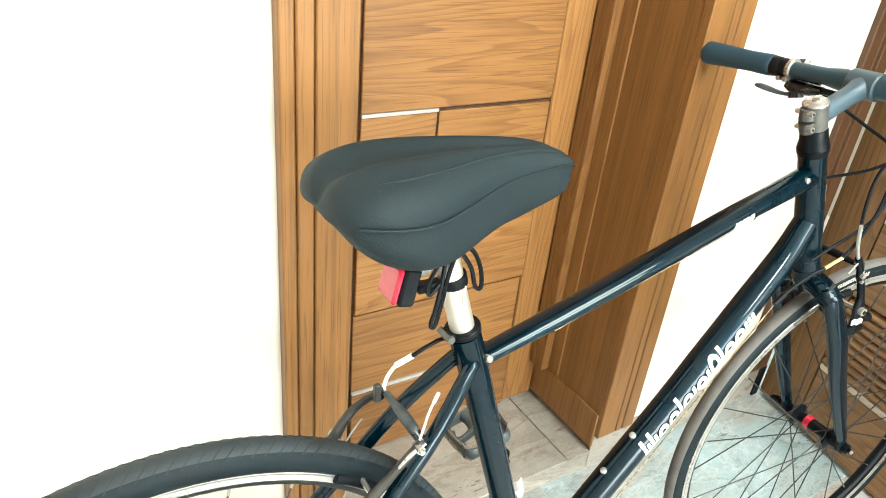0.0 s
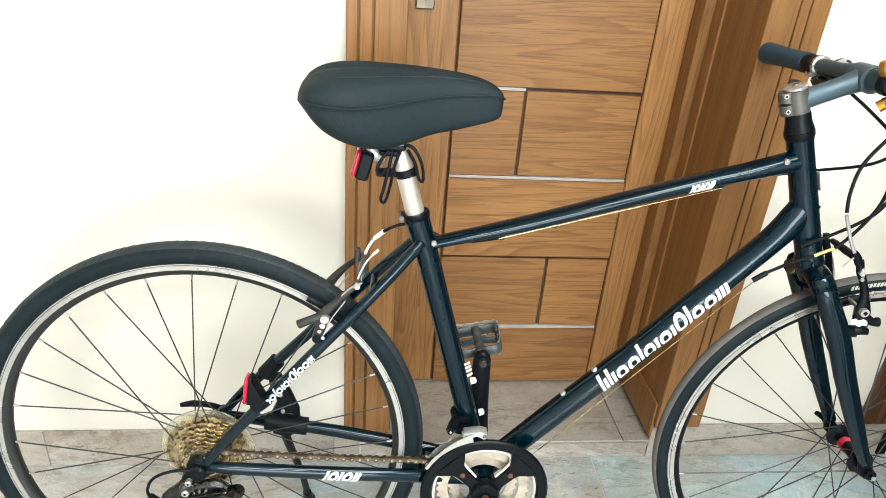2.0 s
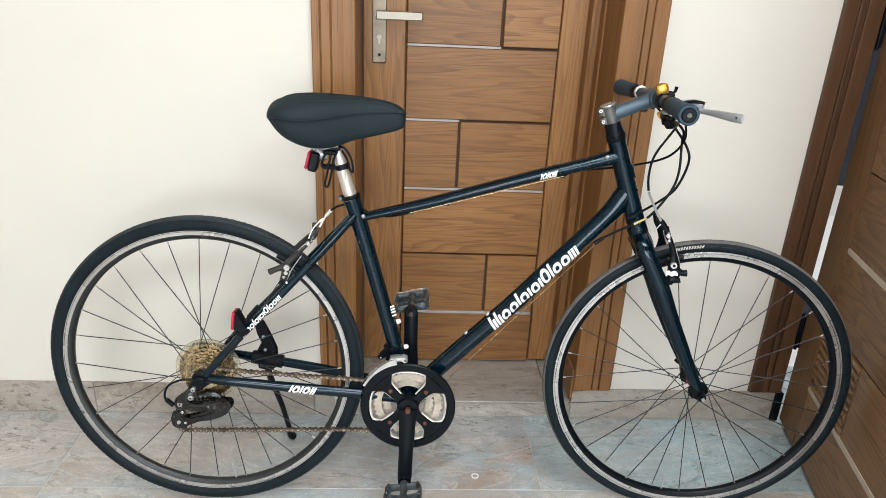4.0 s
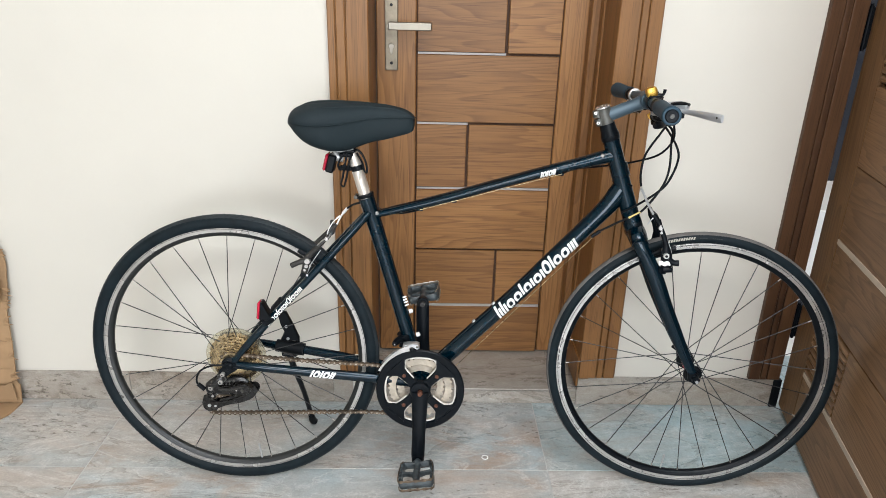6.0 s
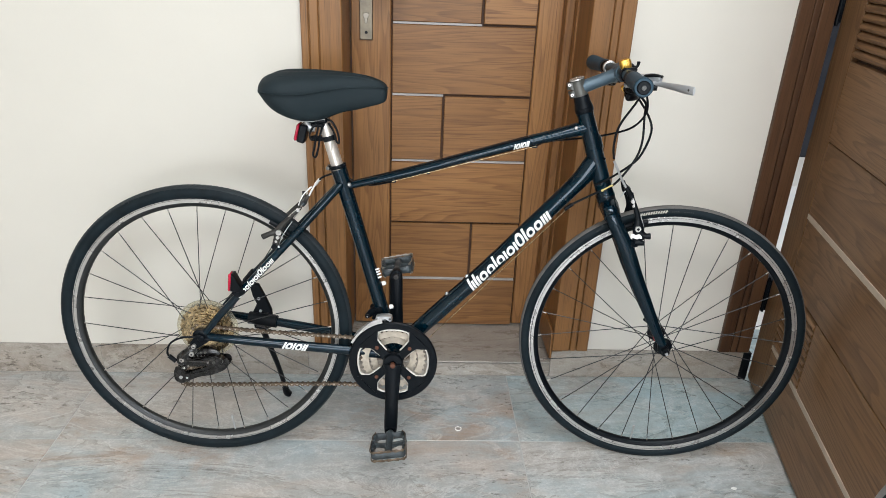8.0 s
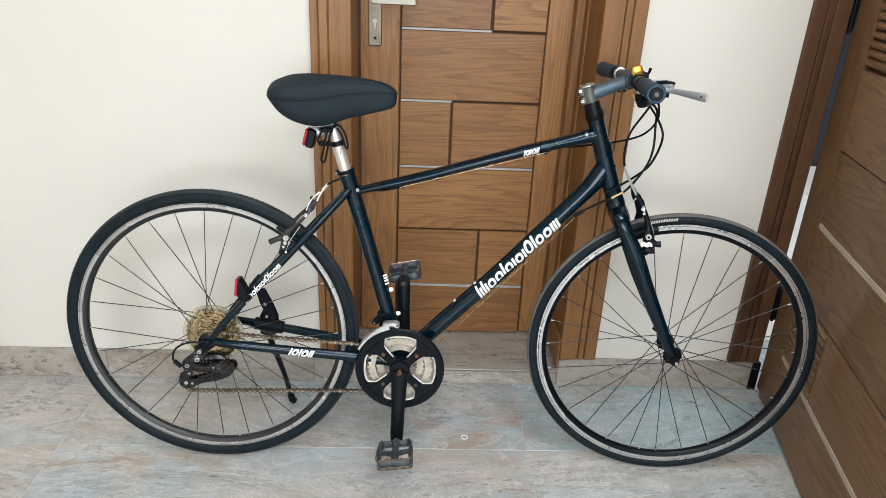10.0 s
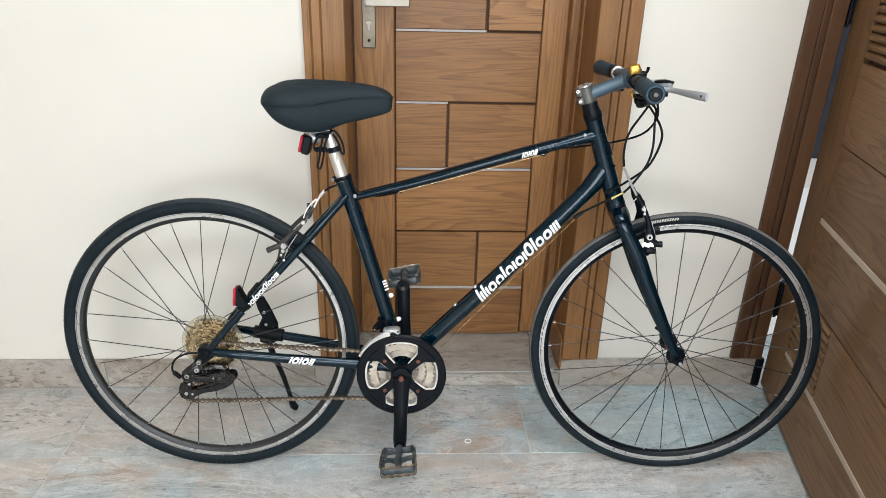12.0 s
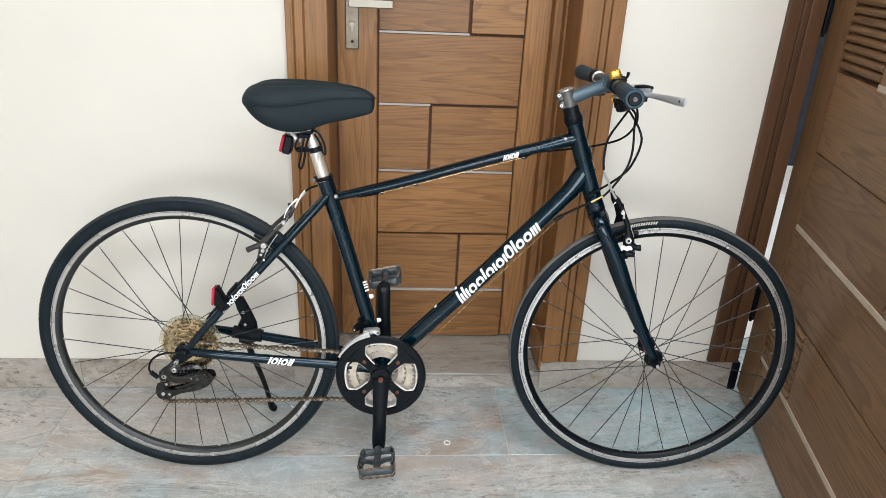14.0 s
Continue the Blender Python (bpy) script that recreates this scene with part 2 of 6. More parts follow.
WINDOW = mat("pale_worn_bevel", (0.6, 0.57, 0.52), 0.4, metal=0.2, var=0.25, scale=40)
COG = mat("tarnished_brass_cog", (0.44, 0.34, 0.2), 0.26, metal=0.9, var=0.55, scale=70, relief=0.0005)
OXIDE = mat("red_rusted_bolt_steel", (0.12, 0.045, 0.025), 0.6, metal=0.3, var=0.4, scale=80, relief=0.0006)
DISC = mat("yellowed_clear_plastic", (0.78, 0.74, 0.6), 0.25, var=0.2, relief=0.0002)
_disc = DISC.node_tree.nodes["Principled BSDF"]
_disc.inputs["Transmission Weight"].default_value, _disc.inputs["IOR"].default_value = 0.85, 1.15
FABRIC = mat("black_saddle_fabric", (0.0076, 0.0152, 0.0192), 0.68, var=0.2, scale=6, fine=900, relief=0.0009, spec=0.28)
RED = mat("red_reflector_plastic", (0.46, 0.012, 0.042), 0.2, var=0.2, scale=40, coat=0.5, relief=0.0006, fine=120)
GOLD = mat("gold_anodised_metal", (0.7, 0.42, 0.08), 0.28, metal=0.9, var=0.15)
WHITE = mat("white_decal", (0.8, 0.8, 0.78), 0.4, var=0.03, relief=0.0)
GREYMARK = mat("grey_tyre_print", (0.36, 0.34, 0.29), 0.6, var=0.1)
YELLOW = mat("yellow_cable_sleeve", (0.6, 0.47, 0.18), 0.5, var=0.1)
BRASS = mat("antique_brass", (0.2, 0.17, 0.125), 0.42, metal=0.7, var=0.3, scale=25, relief=0.0002)
BRASS_L = mat("brushed_brass", (0.27, 0.245, 0.2), 0.4, metal=0.75, var=0.2, relief=0.0002)
CARD = mat("brown_cardboard", (0.34, 0.215, 0.115), 0.85, var=0.16, scale=9, fine=180, relief=0.0008)
NAVY = mat("dark_navy_laminate", (0.012, 0.016, 0.026), 0.5)
WHITELAM = mat("white_laminate", (0.8, 0.79, 0.77), 0.45, var=0.02)
LAMPGLOW, _nt, _b = node_mat("lamp_diffuser")
_b.inputs["Emission Color"].default_value, _b.inputs["Emission Strength"].default_value = (1, 0.95, 0.88, 1), 0.6


# ---- geometry ----
class Geo:
    """A growing mesh: points and faces, each face with a slot."""

    def __init__(self):
        self.v, self.f, self.s = [], [], []

    def put(self, verts, faces, m=None, slot=0):
        k = len(self.v)
        self.v += [tuple(m @ Vector(p)) if m else tuple(p) for p in verts]
        self.f += [tuple(i + k for i in f) for f in faces]
        self.s += [slot] * len(faces)
        return self


def link(name, geo, materials, parent=None, m=None, label="", smooth=True, sharp=38):
    me = bpy.data.meshes.new(name)
    me.from_pydata(geo.v, [], geo.f)
    for mt in materials if isinstance(materials, (list, tuple)) else [materials]:
        me.materials.append(mt)
    if any(geo.s):
        me.polygons.foreach_set("material_index", geo.s)
    bm = bmesh.new()
    bm.from_mesh(me)
    bmesh.ops.recalc_face_normals(bm, faces=bm.faces)
    bm.to_mesh(me)
    bm.free()
    if smooth:
        me.polygons.foreach_set("use_smooth", [True] * len(me.polygons))
        me.set_sharp_from_angle(angle=radians(sharp))
    me.update()
    ob = new(name, me)
    if parent:
        ob.parent = parent
    if m:
        ob.matrix_local = m
    if label:
        ob["label"] = label
    return ob


def part(name, geo, material, parent, label="", m=None, sharp=38):
    return link(name, geo, material, parent, m, label, True, sharp)


def curve_points(pts, k=6):
    """A smooth line through the points."""
    p = [Vector(a) for a in pts]
    if len(p) < 3:
        return p
    out = []
    for i in range(len(p) - 1):
        a, b, c, d = p[max(i - 1, 0)], p[i], p[i + 1], p[min(i + 2, len(p) - 1)]
        for j in range(k):
            t = j / k
            out.append(0.5 * ((2 * b) + (c - a) * t + (2 * a - 5 * b + 4 * c - d) * t * t + (3 * b - a - 3 * c + d) * t ** 3))
    return out + [p[-1]]


def sweep(pts, radii, seg=12, side=None, k=0, closed=False):
    """A tube along pts; radii: one number, or per point a number or (across side, along side). side: a fixed sideways direction."""
    if k:
        n0 = len(pts)
        line = curve_points(pts, k)
        if isinstance(radii, (list, tuple)):
            r2 = []
            for i in range(len(line)):
                t = i / (len(line) - 1) * (n0 - 1)
                a = min(int(t), n0 - 2)
                w = t - a
                ra, rb = radii[a], radii[a + 1]
                ra = ra if isinstance(ra, tuple) else (ra, ra)
                rb = rb if isinstance(rb, tuple) else (rb, rb)
                r2.append((ra[0] * (1 - w) + rb[0] * w, ra[1] * (1 - w) + rb[1] * w))
            radii = r2
        pts = line
    pts = [Vector(p) for p in pts]
    n = len(pts)
    verts, faces = [], []
    ref = Vector(side) if side else None
    prev = None
    for i, p in enumerate(pts):
        t = (pts[(i + 1) % n] - pts[i - 1]) if closed else (pts[min(i + 1, n - 1)] - pts[max(i - 1, 0)])
        t.normalize()
        if ref is not None:
            s = (ref - t * ref.dot(t)).normalized()
        elif prev is None:
            s = t.orthogonal().normalized()
        else:
            s = (prev - t * prev.dot(t)).normalized()
        prev = s
        u = t.cross(s)
        r = radii if not isinstance(radii, (list, tuple)) else radii[i]
        ra, rb = r if isinstance(r, tuple) else (r, r)
        for j in range(seg):
            a = 2 * math.pi * j / seg
            verts.append(p + u * (math.cos(a) * ra) + s * (math.sin(a) * rb))
    rows = n if closed else n - 1
    for i in range(rows):
        for j in range(seg):
            a, b = i * seg + j, i * seg + (j + 1) % seg
            c, d = ((i + 1) % n) * seg + (j + 1) % seg, ((i + 1) % n) * seg + j
            faces.append((a, b, c, d))
    if not closed:
        faces.append(tuple(range(seg))[::-1])
        faces.append(tuple(range((n - 1) * seg, n * seg)))
    return verts, faces


def lathe(profile, seg=48, loop=True):
    """Turns (radius, y) points about the y axis."""
    verts, faces = [], []
    n = len(profile)
    for i in range(seg):
        a = 2 * math.pi * i / seg
        for r, y in profile:
            verts.append((r * math.cos(a), y, r * math.sin(a)))
    for i in range(seg):
        k = (i + 1) % seg
        for j in range(n if loop else n - 1):
            l = (j + 1) % n
            faces.append((i * n + j, i * n + l, k * n + l, k * n + j))
    if not loop:
        faces.append(tuple(i * n for i in range(seg)))
        faces.append(tuple(i * n + n - 1 for i in range(seg)))
    return verts, faces


def block(a, b, bevel=0.0):
    """A box from corner a to corner b with chamfered edges."""
    (x0, y0, z0), (x1, y1, z1) = a, b
    if bevel <= 0:
        v = [(x, y, z) for x in (x0, x1) for y in (y0, y1) for z in (z0, z1)]
        return v, [(0, 1, 3, 2), (4, 6, 7, 5), (0, 4, 5, 1), (2, 3, 7, 6), (0, 2, 6, 4), (1, 5, 7, 3)]
    bm = bmesh.new()
    bmesh.ops.create_cube(bm, size=1)
    for v in bm.verts:
        v.co = Vector(((x0 + x1) / 2 + v.co.x * (x1 - x0), (y0 + y1) / 2 + v.co.y * (y1 - y0), (z0 + z1) / 2 + v.co.z * (z1 - z0)))
    bmesh.ops.bevel(bm, geom=list(bm.edges), offset=bevel, segments=1, affect="EDGES")
    bm.verts.index_update()
    v = [tuple(p.co) for p in bm.verts]
    f = [tuple(p.index for p in q.verts) for q in bm.faces]
    bm.free()
    return v, f


def plate(outline, y0, y1, bevel=0.0):
    """A flat plate with that (x, z) outline, between y0 and y1."""
    n = len(outline)
    cx, cz = sum(p[0] for p in outline) / n, sum(p[1] for p in outline) / n
    v, f = [], []
    levels = [(y0, bevel), (y0 + bevel, 0), (y1 - bevel, 0), (y1, bevel)] if bevel else [(y0, 0), (y1, 0)]
    for y, inset in levels:
        for x, z in outline:
            d = math.hypot(x - cx, z - cz) or 1
            v.append((x - (x - cx) / d * inset, y, z - (z - cz) / d * inset))
    for k in range(len(levels) - 1):
        for i in range(n):
            j = (i + 1) % n
            f.append((k * n + i, k * n + j, (k + 1) * n + j, (k + 1) * n + i))
    f.append(tuple(range(n))[::-1])
    f.append(tuple(range((len(levels) - 1) * n, len(levels) * n)))
    return v, f


def disc_at(p, r, y0, y1, seg=16, bevel=0.001):
    """A short cylinder along y round (x, z)."""
    return plate([(p[0] + r * math.cos(2 * math.pi * i / seg), p[1] + r * math.sin(2 * math.pi * i / seg)) for i in range(seg)], y0, y1, bevel)


def along(a, b):
    """A frame at a whose z axis points to b."""
    a, b = Vector(a), Vector(b)
    return Matrix.Translation(a) @ (b - a).to_track_quat("Z", "Y").to_matrix().to_4x4()


def rod(a, b, r, seg=10):
    return sweep([a, b], r, seg)


def empty(name, m=None, **tags):
    ob = new(name)
    if m:
        ob.matrix_world = m
    return tagged(ob, **tags)


# ---- structure ----
WALL_Y = 0.326      # face of the back wall
X0, X1, Y0 = -1.9, 2.9, -7.5
D1 = (0.299, 0.907)  # clear width of the first doorway
THRESH = 0.051       # its raised sill
TOP1 = 2.12
D2 = (1.5115, 2.46)   # second doorway
TOP2 = 2.12
LINING = 0.03

g = Geo()
for a, b in (((X0 - 0.15, WALL_Y, 0), (D1[0] - LINING, 0.62, CEILING)), ((D1[0] - LINING, WALL_Y, TOP1 + LINING), (D1[1] + LINING, 0.62, CEILING)),
             ((D1[1] + LINING, WALL_Y, 0), (D2[0] - LINING, 0.62, CEILING)), ((D2[0] - LINING, WALL_Y, TOP2 + LINING), (D2[1] + LINING, 0.62, CEILING)),
             ((D2[1] + LINING, WALL_Y, 0), (X1 + 0.15, 0.62, CEILING))):
    g.put(*block(a, b))
tagged(link("wall_north", g, WALL, smooth=False), "cream painted plaster wall with two doorways", "wall", kind="structure")
tagged(link("wall_west", Geo().put(*block((X0 - 0.15, Y0, 0), (X0, WALL_Y, CEILING))), WALL, smooth=False), "cream painted plaster wall closing the hall", "wall", kind="structure")
tagged(link("wall_east", Geo().put(*block((X1, Y0, 0), (X1 + 0.15, WALL_Y, CEILING))), WALL, smooth=False), "cream painted plaster wall closing the hall", "wall", kind="structure")
g = Geo()
for a, b in (((X0 - 0.15, Y0 - 0.15, 0), (-1.4, Y0, CEILING)), ((2.4, Y0 - 0.15, 0), (X1 + 0.15, Y0, CEILING)),
             ((-1.4, Y0 - 0.15, 0), (2.4, Y0, 0.3)), ((-1.4, Y0 - 0.15, 2.55), (2.4, Y0, CEILING))):
    g.put(*block(a, b))
tagged(link("wall_south", g, WALL, smooth=False), "cream painted plaster wall with an assumed window opening", "wall", kind="structure")
tagged(link("ceiling", Geo().put(*block((X0 - 0.15, Y0 - 0.15, CEILING), (X1 + 0.15, 0.62, CEILING + 0.12))).put(*block((1.2, 0.62, CEILING), (X1 + 0.15, 2.2, CEILING + 0.12))), CEIL, smooth=False), "plain white painted ceiling", "ceiling", kind="structure")
# the room behind the second doorway
g = Geo()
for a, b in (((1.2, 0.62, 0), (1.3, 2.2, CEILING)), ((X1, 0.62, 0), (X1 + 0.15, 2.2, CEILING)), ((1.2, 2.1, 0), (X1 + 0.15, 2.2, CEILING))):
    g.put(*block(a, b))
tagged(link("wall_far_room", g, WALL, smooth=False), "cream painted walls of the room beyond the open door", "wall", kind="structure")

floor = tagged(link("floor", Geo().put(*block((X0 - 0.15, Y0 - 0.15, -0.12), (X1 + 0.15, 0.62, -0.0012))).put(*block((1.2, 0.62, -0.12), (X1 + 0.15, 2.2, -0.0012))), GROUT, smooth=False),
               "large grey blue stone-look floor tiles with thin joints", "floor", kind="structure")
JX, JY, TW, TD, JOINT = -0.423, 0.022, 1.199, 0.6, 0.0012
xs = [JX + TW * k for k in range(-2, 4)]
ys = [JY + TD * k for k in range(-13, 5)]
for xa, xb in zip(xs, xs[1:]):
    for ya, yb in zip(ys, ys[1:]):
        a0, a1 = max(xa, X0 - 0.1), min(xb, X1 + 0.1)
        b0, b1 = max(ya, Y0 - 0.1), min(yb, 2.1)
        if ya > 0.6:            # the room beyond
            a0 = max(a0, 1.22)
        if a1 - a0 < 0.02 or b1 - b0 < 0.02:
            continue
        hx, hy = (a1 - a0) / 2 - JOINT, (b1 - b0) / 2 - JOINT
        ob = link("tile", Geo().put(*block((-hx, -hy, -0.01), (hx, hy, 0), 0.0006)), MARBLE if ya > 0.6 else TILE if xa < 0.5 else TILE_COOL if ya > 0 else TILE_WAVE, floor, smooth=False)
        ob.location = ((a0 + a1) / 2, (b0 + b1) / 2, 0)

# raised sill of the first doorway
sill = tagged(link("door_sill", Geo().put(*block((D1[0] - LINING, 0.335, 0.0), (D1[1] + LINING, 0.62, THRESH - 0.008))), GROUT, smooth=False),
              "raised stone tile threshold under the closed door", "threshold", kind="structure")
for xa, xb in ((D1[0] - 0.02, 0.845), (0.846, D1[1] + 0.028)):
    hx = (xb - xa) / 2 - 0.0008
    ob = link("tile", Geo().put(*block((-hx, -0.128, -0.008), (hx, 0.128, 0), 0.0008)), TILE_SKIRT, sill, smooth=False)
    ob.location = ((xa + xb) / 2, 0.321 + 0.129, THRESH)
for xa, xb in ((D1[0] - 0.06, D1[1]),):
    hx = (xb - xa) / 2 - 0.0006
    ob = link("tile", Geo().put(*block((-hx, 0, -0.0245), (hx, 0.012, 0.0225), 0.0006)), TILE_SKIRT, sill, smooth=False)
    ob.location = ((xa + xb) / 2, 0.322, 0.0255)

SKIRT = 0.0965
base = tagged(link("baseboard", Geo().put(*block((X0, 0.3245, 0), (D1[0] - 0.061, 0.326, SKIRT - 0.003))), GROUT, smooth=False),
              "brown grey stone tile skirting along the wall", "skirting", kind="structure")
runs = [(-1.9, -1.02), (-1.02, -0.42), (-0.42, 0.18), (0.18, D1[0] - 0.062), (D1[1] + 0.0005, 1.5), (D2[1] + 0.06, X1)]
for xa, xb in runs:
    hx = (xb - xa) / 2 - 0.0005
    ob = link("tile", Geo().put(*block((-hx, 0, -SKIRT / 2), (hx, 0.0055, SKIRT / 2), 0.0012)), TILE_SKIRT, base, smooth=False)
    ob.location = ((xa + xb) / 2, 0.3205, SKIRT / 2 + 0.0005)


# ---- doors ----
def architrave(geo, xo, xi, z0, z1, cuts, y=0.306):
    """An upright casing with two grooves near its outer edge; xo: outer edge, xi: the edge at the opening."""
    w = xi - xo
    for k in range(3):
        a, b = sorted((xo + w * cuts[k], xo + w * cuts[k + 1]))
        a += 0.0008 if (w > 0) == (k > 0) or k == 1 else 0
        b -= 0.0008 if (w > 0) == (k < 2) or k == 1 else 0
        geo.put(*block((a, y, z0), (b, WALL_Y + 0.0005, z1), 0.0022))
    a, b = sorted((xo, xi))
    geo.put(*block((a + 0.002, y + 0.006, z0), (b - 0.002, WALL_Y, z1)))


def doorway(name, d, top, xo_l, xo_r, z_case, z_line, label, upright, level, dark=False, grooves=(0.2, 0.44), face=0.306):
    root = empty(name, None, label=label, category="door frame", kind="structure")
    for xo, xi, cuts in ((xo_l, d[0] + (-0.0005 if dark else 0.002), (0.0, *grooves, 1.0)), (xo_r, d[1] - 0.002, (0.0, 0.33, 0.51, 1.0))):
        g = Geo()
        architrave(g, xo, xi, z_case, top + 0.1, cuts, face)
        part("casing", g, upright, root)
    part("head_casing", Geo().put(*block((xo_l, 0.3055, top + 0.1), (xo_r, WALL_Y, top + 0.2), 0.003)), level, root)
    for k, (xa, xb) in enumerate(((d[0] - LINING, d[0]), (d[1], d[1] + LINING))):
        part("jamb_lining", Geo().put(*block((xa, face + 0.0025, SKIRT + 0.001), (xb, 0.62, top), 0.002)).put(*block((xa, 0.337, z_line), (xb, 0.6195, SKIRT + 0.0015))), upright, root)
    part("head_lining", Geo().put(*block((d[0] - LINING, 0.3085, top), (d[1] + LINING, 0.62, top + LINING), 0.002)), level, root)
    return root


fr1 = doorway("door_frame_1", D1, TOP1, 0.2025, 1.0115, SKIRT + 0.005, 0.068, "stained wooden door casing with two grooves and a deep lining", WOOD_S, WOOD_H)
fr2 = doorway("door_frame_2", D2, TOP2, 1.4165, 2.56, SKIRT + 0.003, 0.0, "darker wooden door casing of the doorway with the open door", DARK_ASH_S, DARK_ASH_H, True, (0.37, 0.57), 0.312)
# plain black block added to fill the foot of the gap
part("lining_foot", Geo().put(*block((D2[0] - 0.012, 0.3155, 0.0005), (D2[0] + 0.012, 0.336, SKIRT), 0.002)), BLACKP, fr2, "black block added at the foot of the gap")
# rebate, stop bead and plinth block of the hinge-side lining
part("rebate_board", Geo().put(*block((D1[1] - 0.005, 0.461, 0.1625), (D1[1] + 0.001, 0.5405, TOP1 - 0.001), 0.0015)), WOOD_S, fr1)
part("stop_bead", Geo().put(*block((D1[1] - 0.027, 0.493, 0.1625), (D1[1] - 0.0045, 0.5375, TOP1 - 0.001), 0.002)), WOOD_V, fr1)
part("plinth_block", Geo().put(*block((D1[1] - 0.006, 0.318, 0.0665), (D1[1] + 0.001, 0.5395, 0.1615), 0.0016)), WOOD_S, fr1)

PY = 0.5415  # face of the first door's panels
GAP = 0.0035


def slab(x0, x1, z0, z1, y0, y1, bev=0.003):
    """A plate about its own middle, and that middle."""
    c = Vector(((x0 + x1) / 2, 0, (z0 + z1) / 2))
    return Geo().put(*block((x0 - c.x, y0, z0 - c.z), (x1 - c.x, y1, z1 - c.z), bev)), Matrix.Translation(c)


door1 = empty("door_1", None, label="closed stained ash door of staggered panels with lever handle", category="door", kind="structure")
part("core", Geo().put(*block((D1[0] + 0.003, PY + 0.006, THRESH + 0.006), (D1[1] - 0.003, PY + 0.036, TOP1 - 0.004))), WOOD_GAP, door1)
PL, PR = 0.416, 0.811
for xa, xb in ((D1[0] + 0.0035, PL - GAP), (PR + GAP, D1[1] - 0.0035)):
    g, m = slab(xa, xb, THRESH + 0.0055, TOP1 - 0.0035, PY, PY + 0.008)
    part("stile", g, WOOD_V, door1, m=m)
levels = [THRESH + 0.0055, 0.221, 0.413, 0.610, 0.8035, 0.9985, 1.194, 1.388, 1.583, 1.777, 1.972, TOP1 - 0.0035]
splits = {1: 0.664, 3: 0.563, 5: 0.6625, 7: 0.563, 9: 0.6625}
# how far each panel stands proud, so that some top edges catch the light
PROUD = {0: (6,), 1: (0, 0), 2: (6,), 3: (4, 0), 4: (2,), 5: (0, 5), 6: (6,), 7: (3, 0), 8: (2,), 9: (0, 4), 10: (5,)}
for k, (za, zb) in enumerate(zip(levels, levels[1:])):
    cols = [(PL, splits[k]), (splits[k], PR)] if k in splits else [(PL, PR)]
    for c, (xa, xb) in enumerate(cols):
        ga = GAP if xa != PL else 0
        gb = GAP if xb != PR else 0
        g, m = slab(xa + ga, xb - gb, za + (GAP if k else 0), zb - GAP, PY - 0.001 * PROUD[k][c], PY + 0.008, 0.0016)
        part("panel", g, WOOD_H, door1, m=m)
# pale strips in some seams: the lit top edge below, put into colour
for xa, xb, z in ((PL, 0.6625, 0.9985), (PL, 0.563, 0.8035), (PL, PR, 0.610), (PL, PR, 0.221)):
    g, m = slab(xa + 0.001, xb - 0.001, z - 0.003, z + (0.0042 if z < 0.5 else 0.003), PY - 0.004, PY + 0.0055, 0.0005)
    part("inlay_strip", g, LIT_EDGE, door1, "pale grey strip drawing a lit panel edge", m)
# lock plate and lever
lock = part("lock_plate", Geo().put(*block((0.3265, PY - 0.009, 0.95), (0.3625, PY - 0.0005, 1.139), 0.002)), BRASS, door1, "antique brass lock plate")
for z in (0.97, 1.122):
    part("screw", Geo().put(*disc_at((0.3445, z), 0.0042, PY - 0.0105, PY - 0.0085, 12)), BLACK, lock)
part("key_cylinder", Geo().put(*plate([(0.3445 + 0.0085 * math.cos(a) * (1 if math.sin(a) > -0.3 else 0.55), 1.014 + (0.0085 if math.sin(a) > -0.3 else 0.021) * math.sin(a)) for a in [2 * math.pi * i / 20 for i in range(20)]],
                                      PY - 0.013, PY - 0.008, 0.001)), BRASS_L, lock)
g = Geo().put(*rod((0.3445, PY - 0.004, 1.071), (0.3445, PY - 0.05, 1.071), 0.009, 14))
g.put(*block((0.338, PY - 0.058, 1.0605), (0.454, PY - 0.046, 1.0815), 0.002))
part("lever_handle", g, BRASS_L, lock, "brushed brass lever handle")

# second door, open towards the hall
LEAF = Matrix.Translation((1.5235, 0.3, 0)) @ Matrix.Rotation(math.atan2(-0.9775, -0.211), 4, "Z")
LW, LT = 0.935, 0.04
door2 = empty("door_2", LEAF, label="open darker ash door with louvred vent panels", category="door", kind="structure")
# the leaf's own frame: x along it from the hinges, y to the far side, z up; its near face is y = 0
part("core", Geo().put(*block((0.004, 0.015, 0.014), (LW - 0.002, LT - 0.0065, TOP2 - 0.006))), WOOD_GAP, door2)
S0, S1 = 0.115, 0.82
for xa, xb in ((-0.0155, S0 - GAP), (S1 + GAP, LW)):
    g, m = slab(xa, xb, 0.012, TOP2 - 0.004, 0.0, LT, 0.0025)
    part("stile", g, DARK_ASH_V, door2, m=m)
SEAM = 0.0013
lv2 = [0.012, 0.2, 0.4, 0.594, 0.79, 0.985, 1.18, 1.375, 1.57, 1.765, 1.96, TOP2 - 0.004]
louvred = {1: 0, 3: 1, 5: 0, 7: 1, 9: 0}
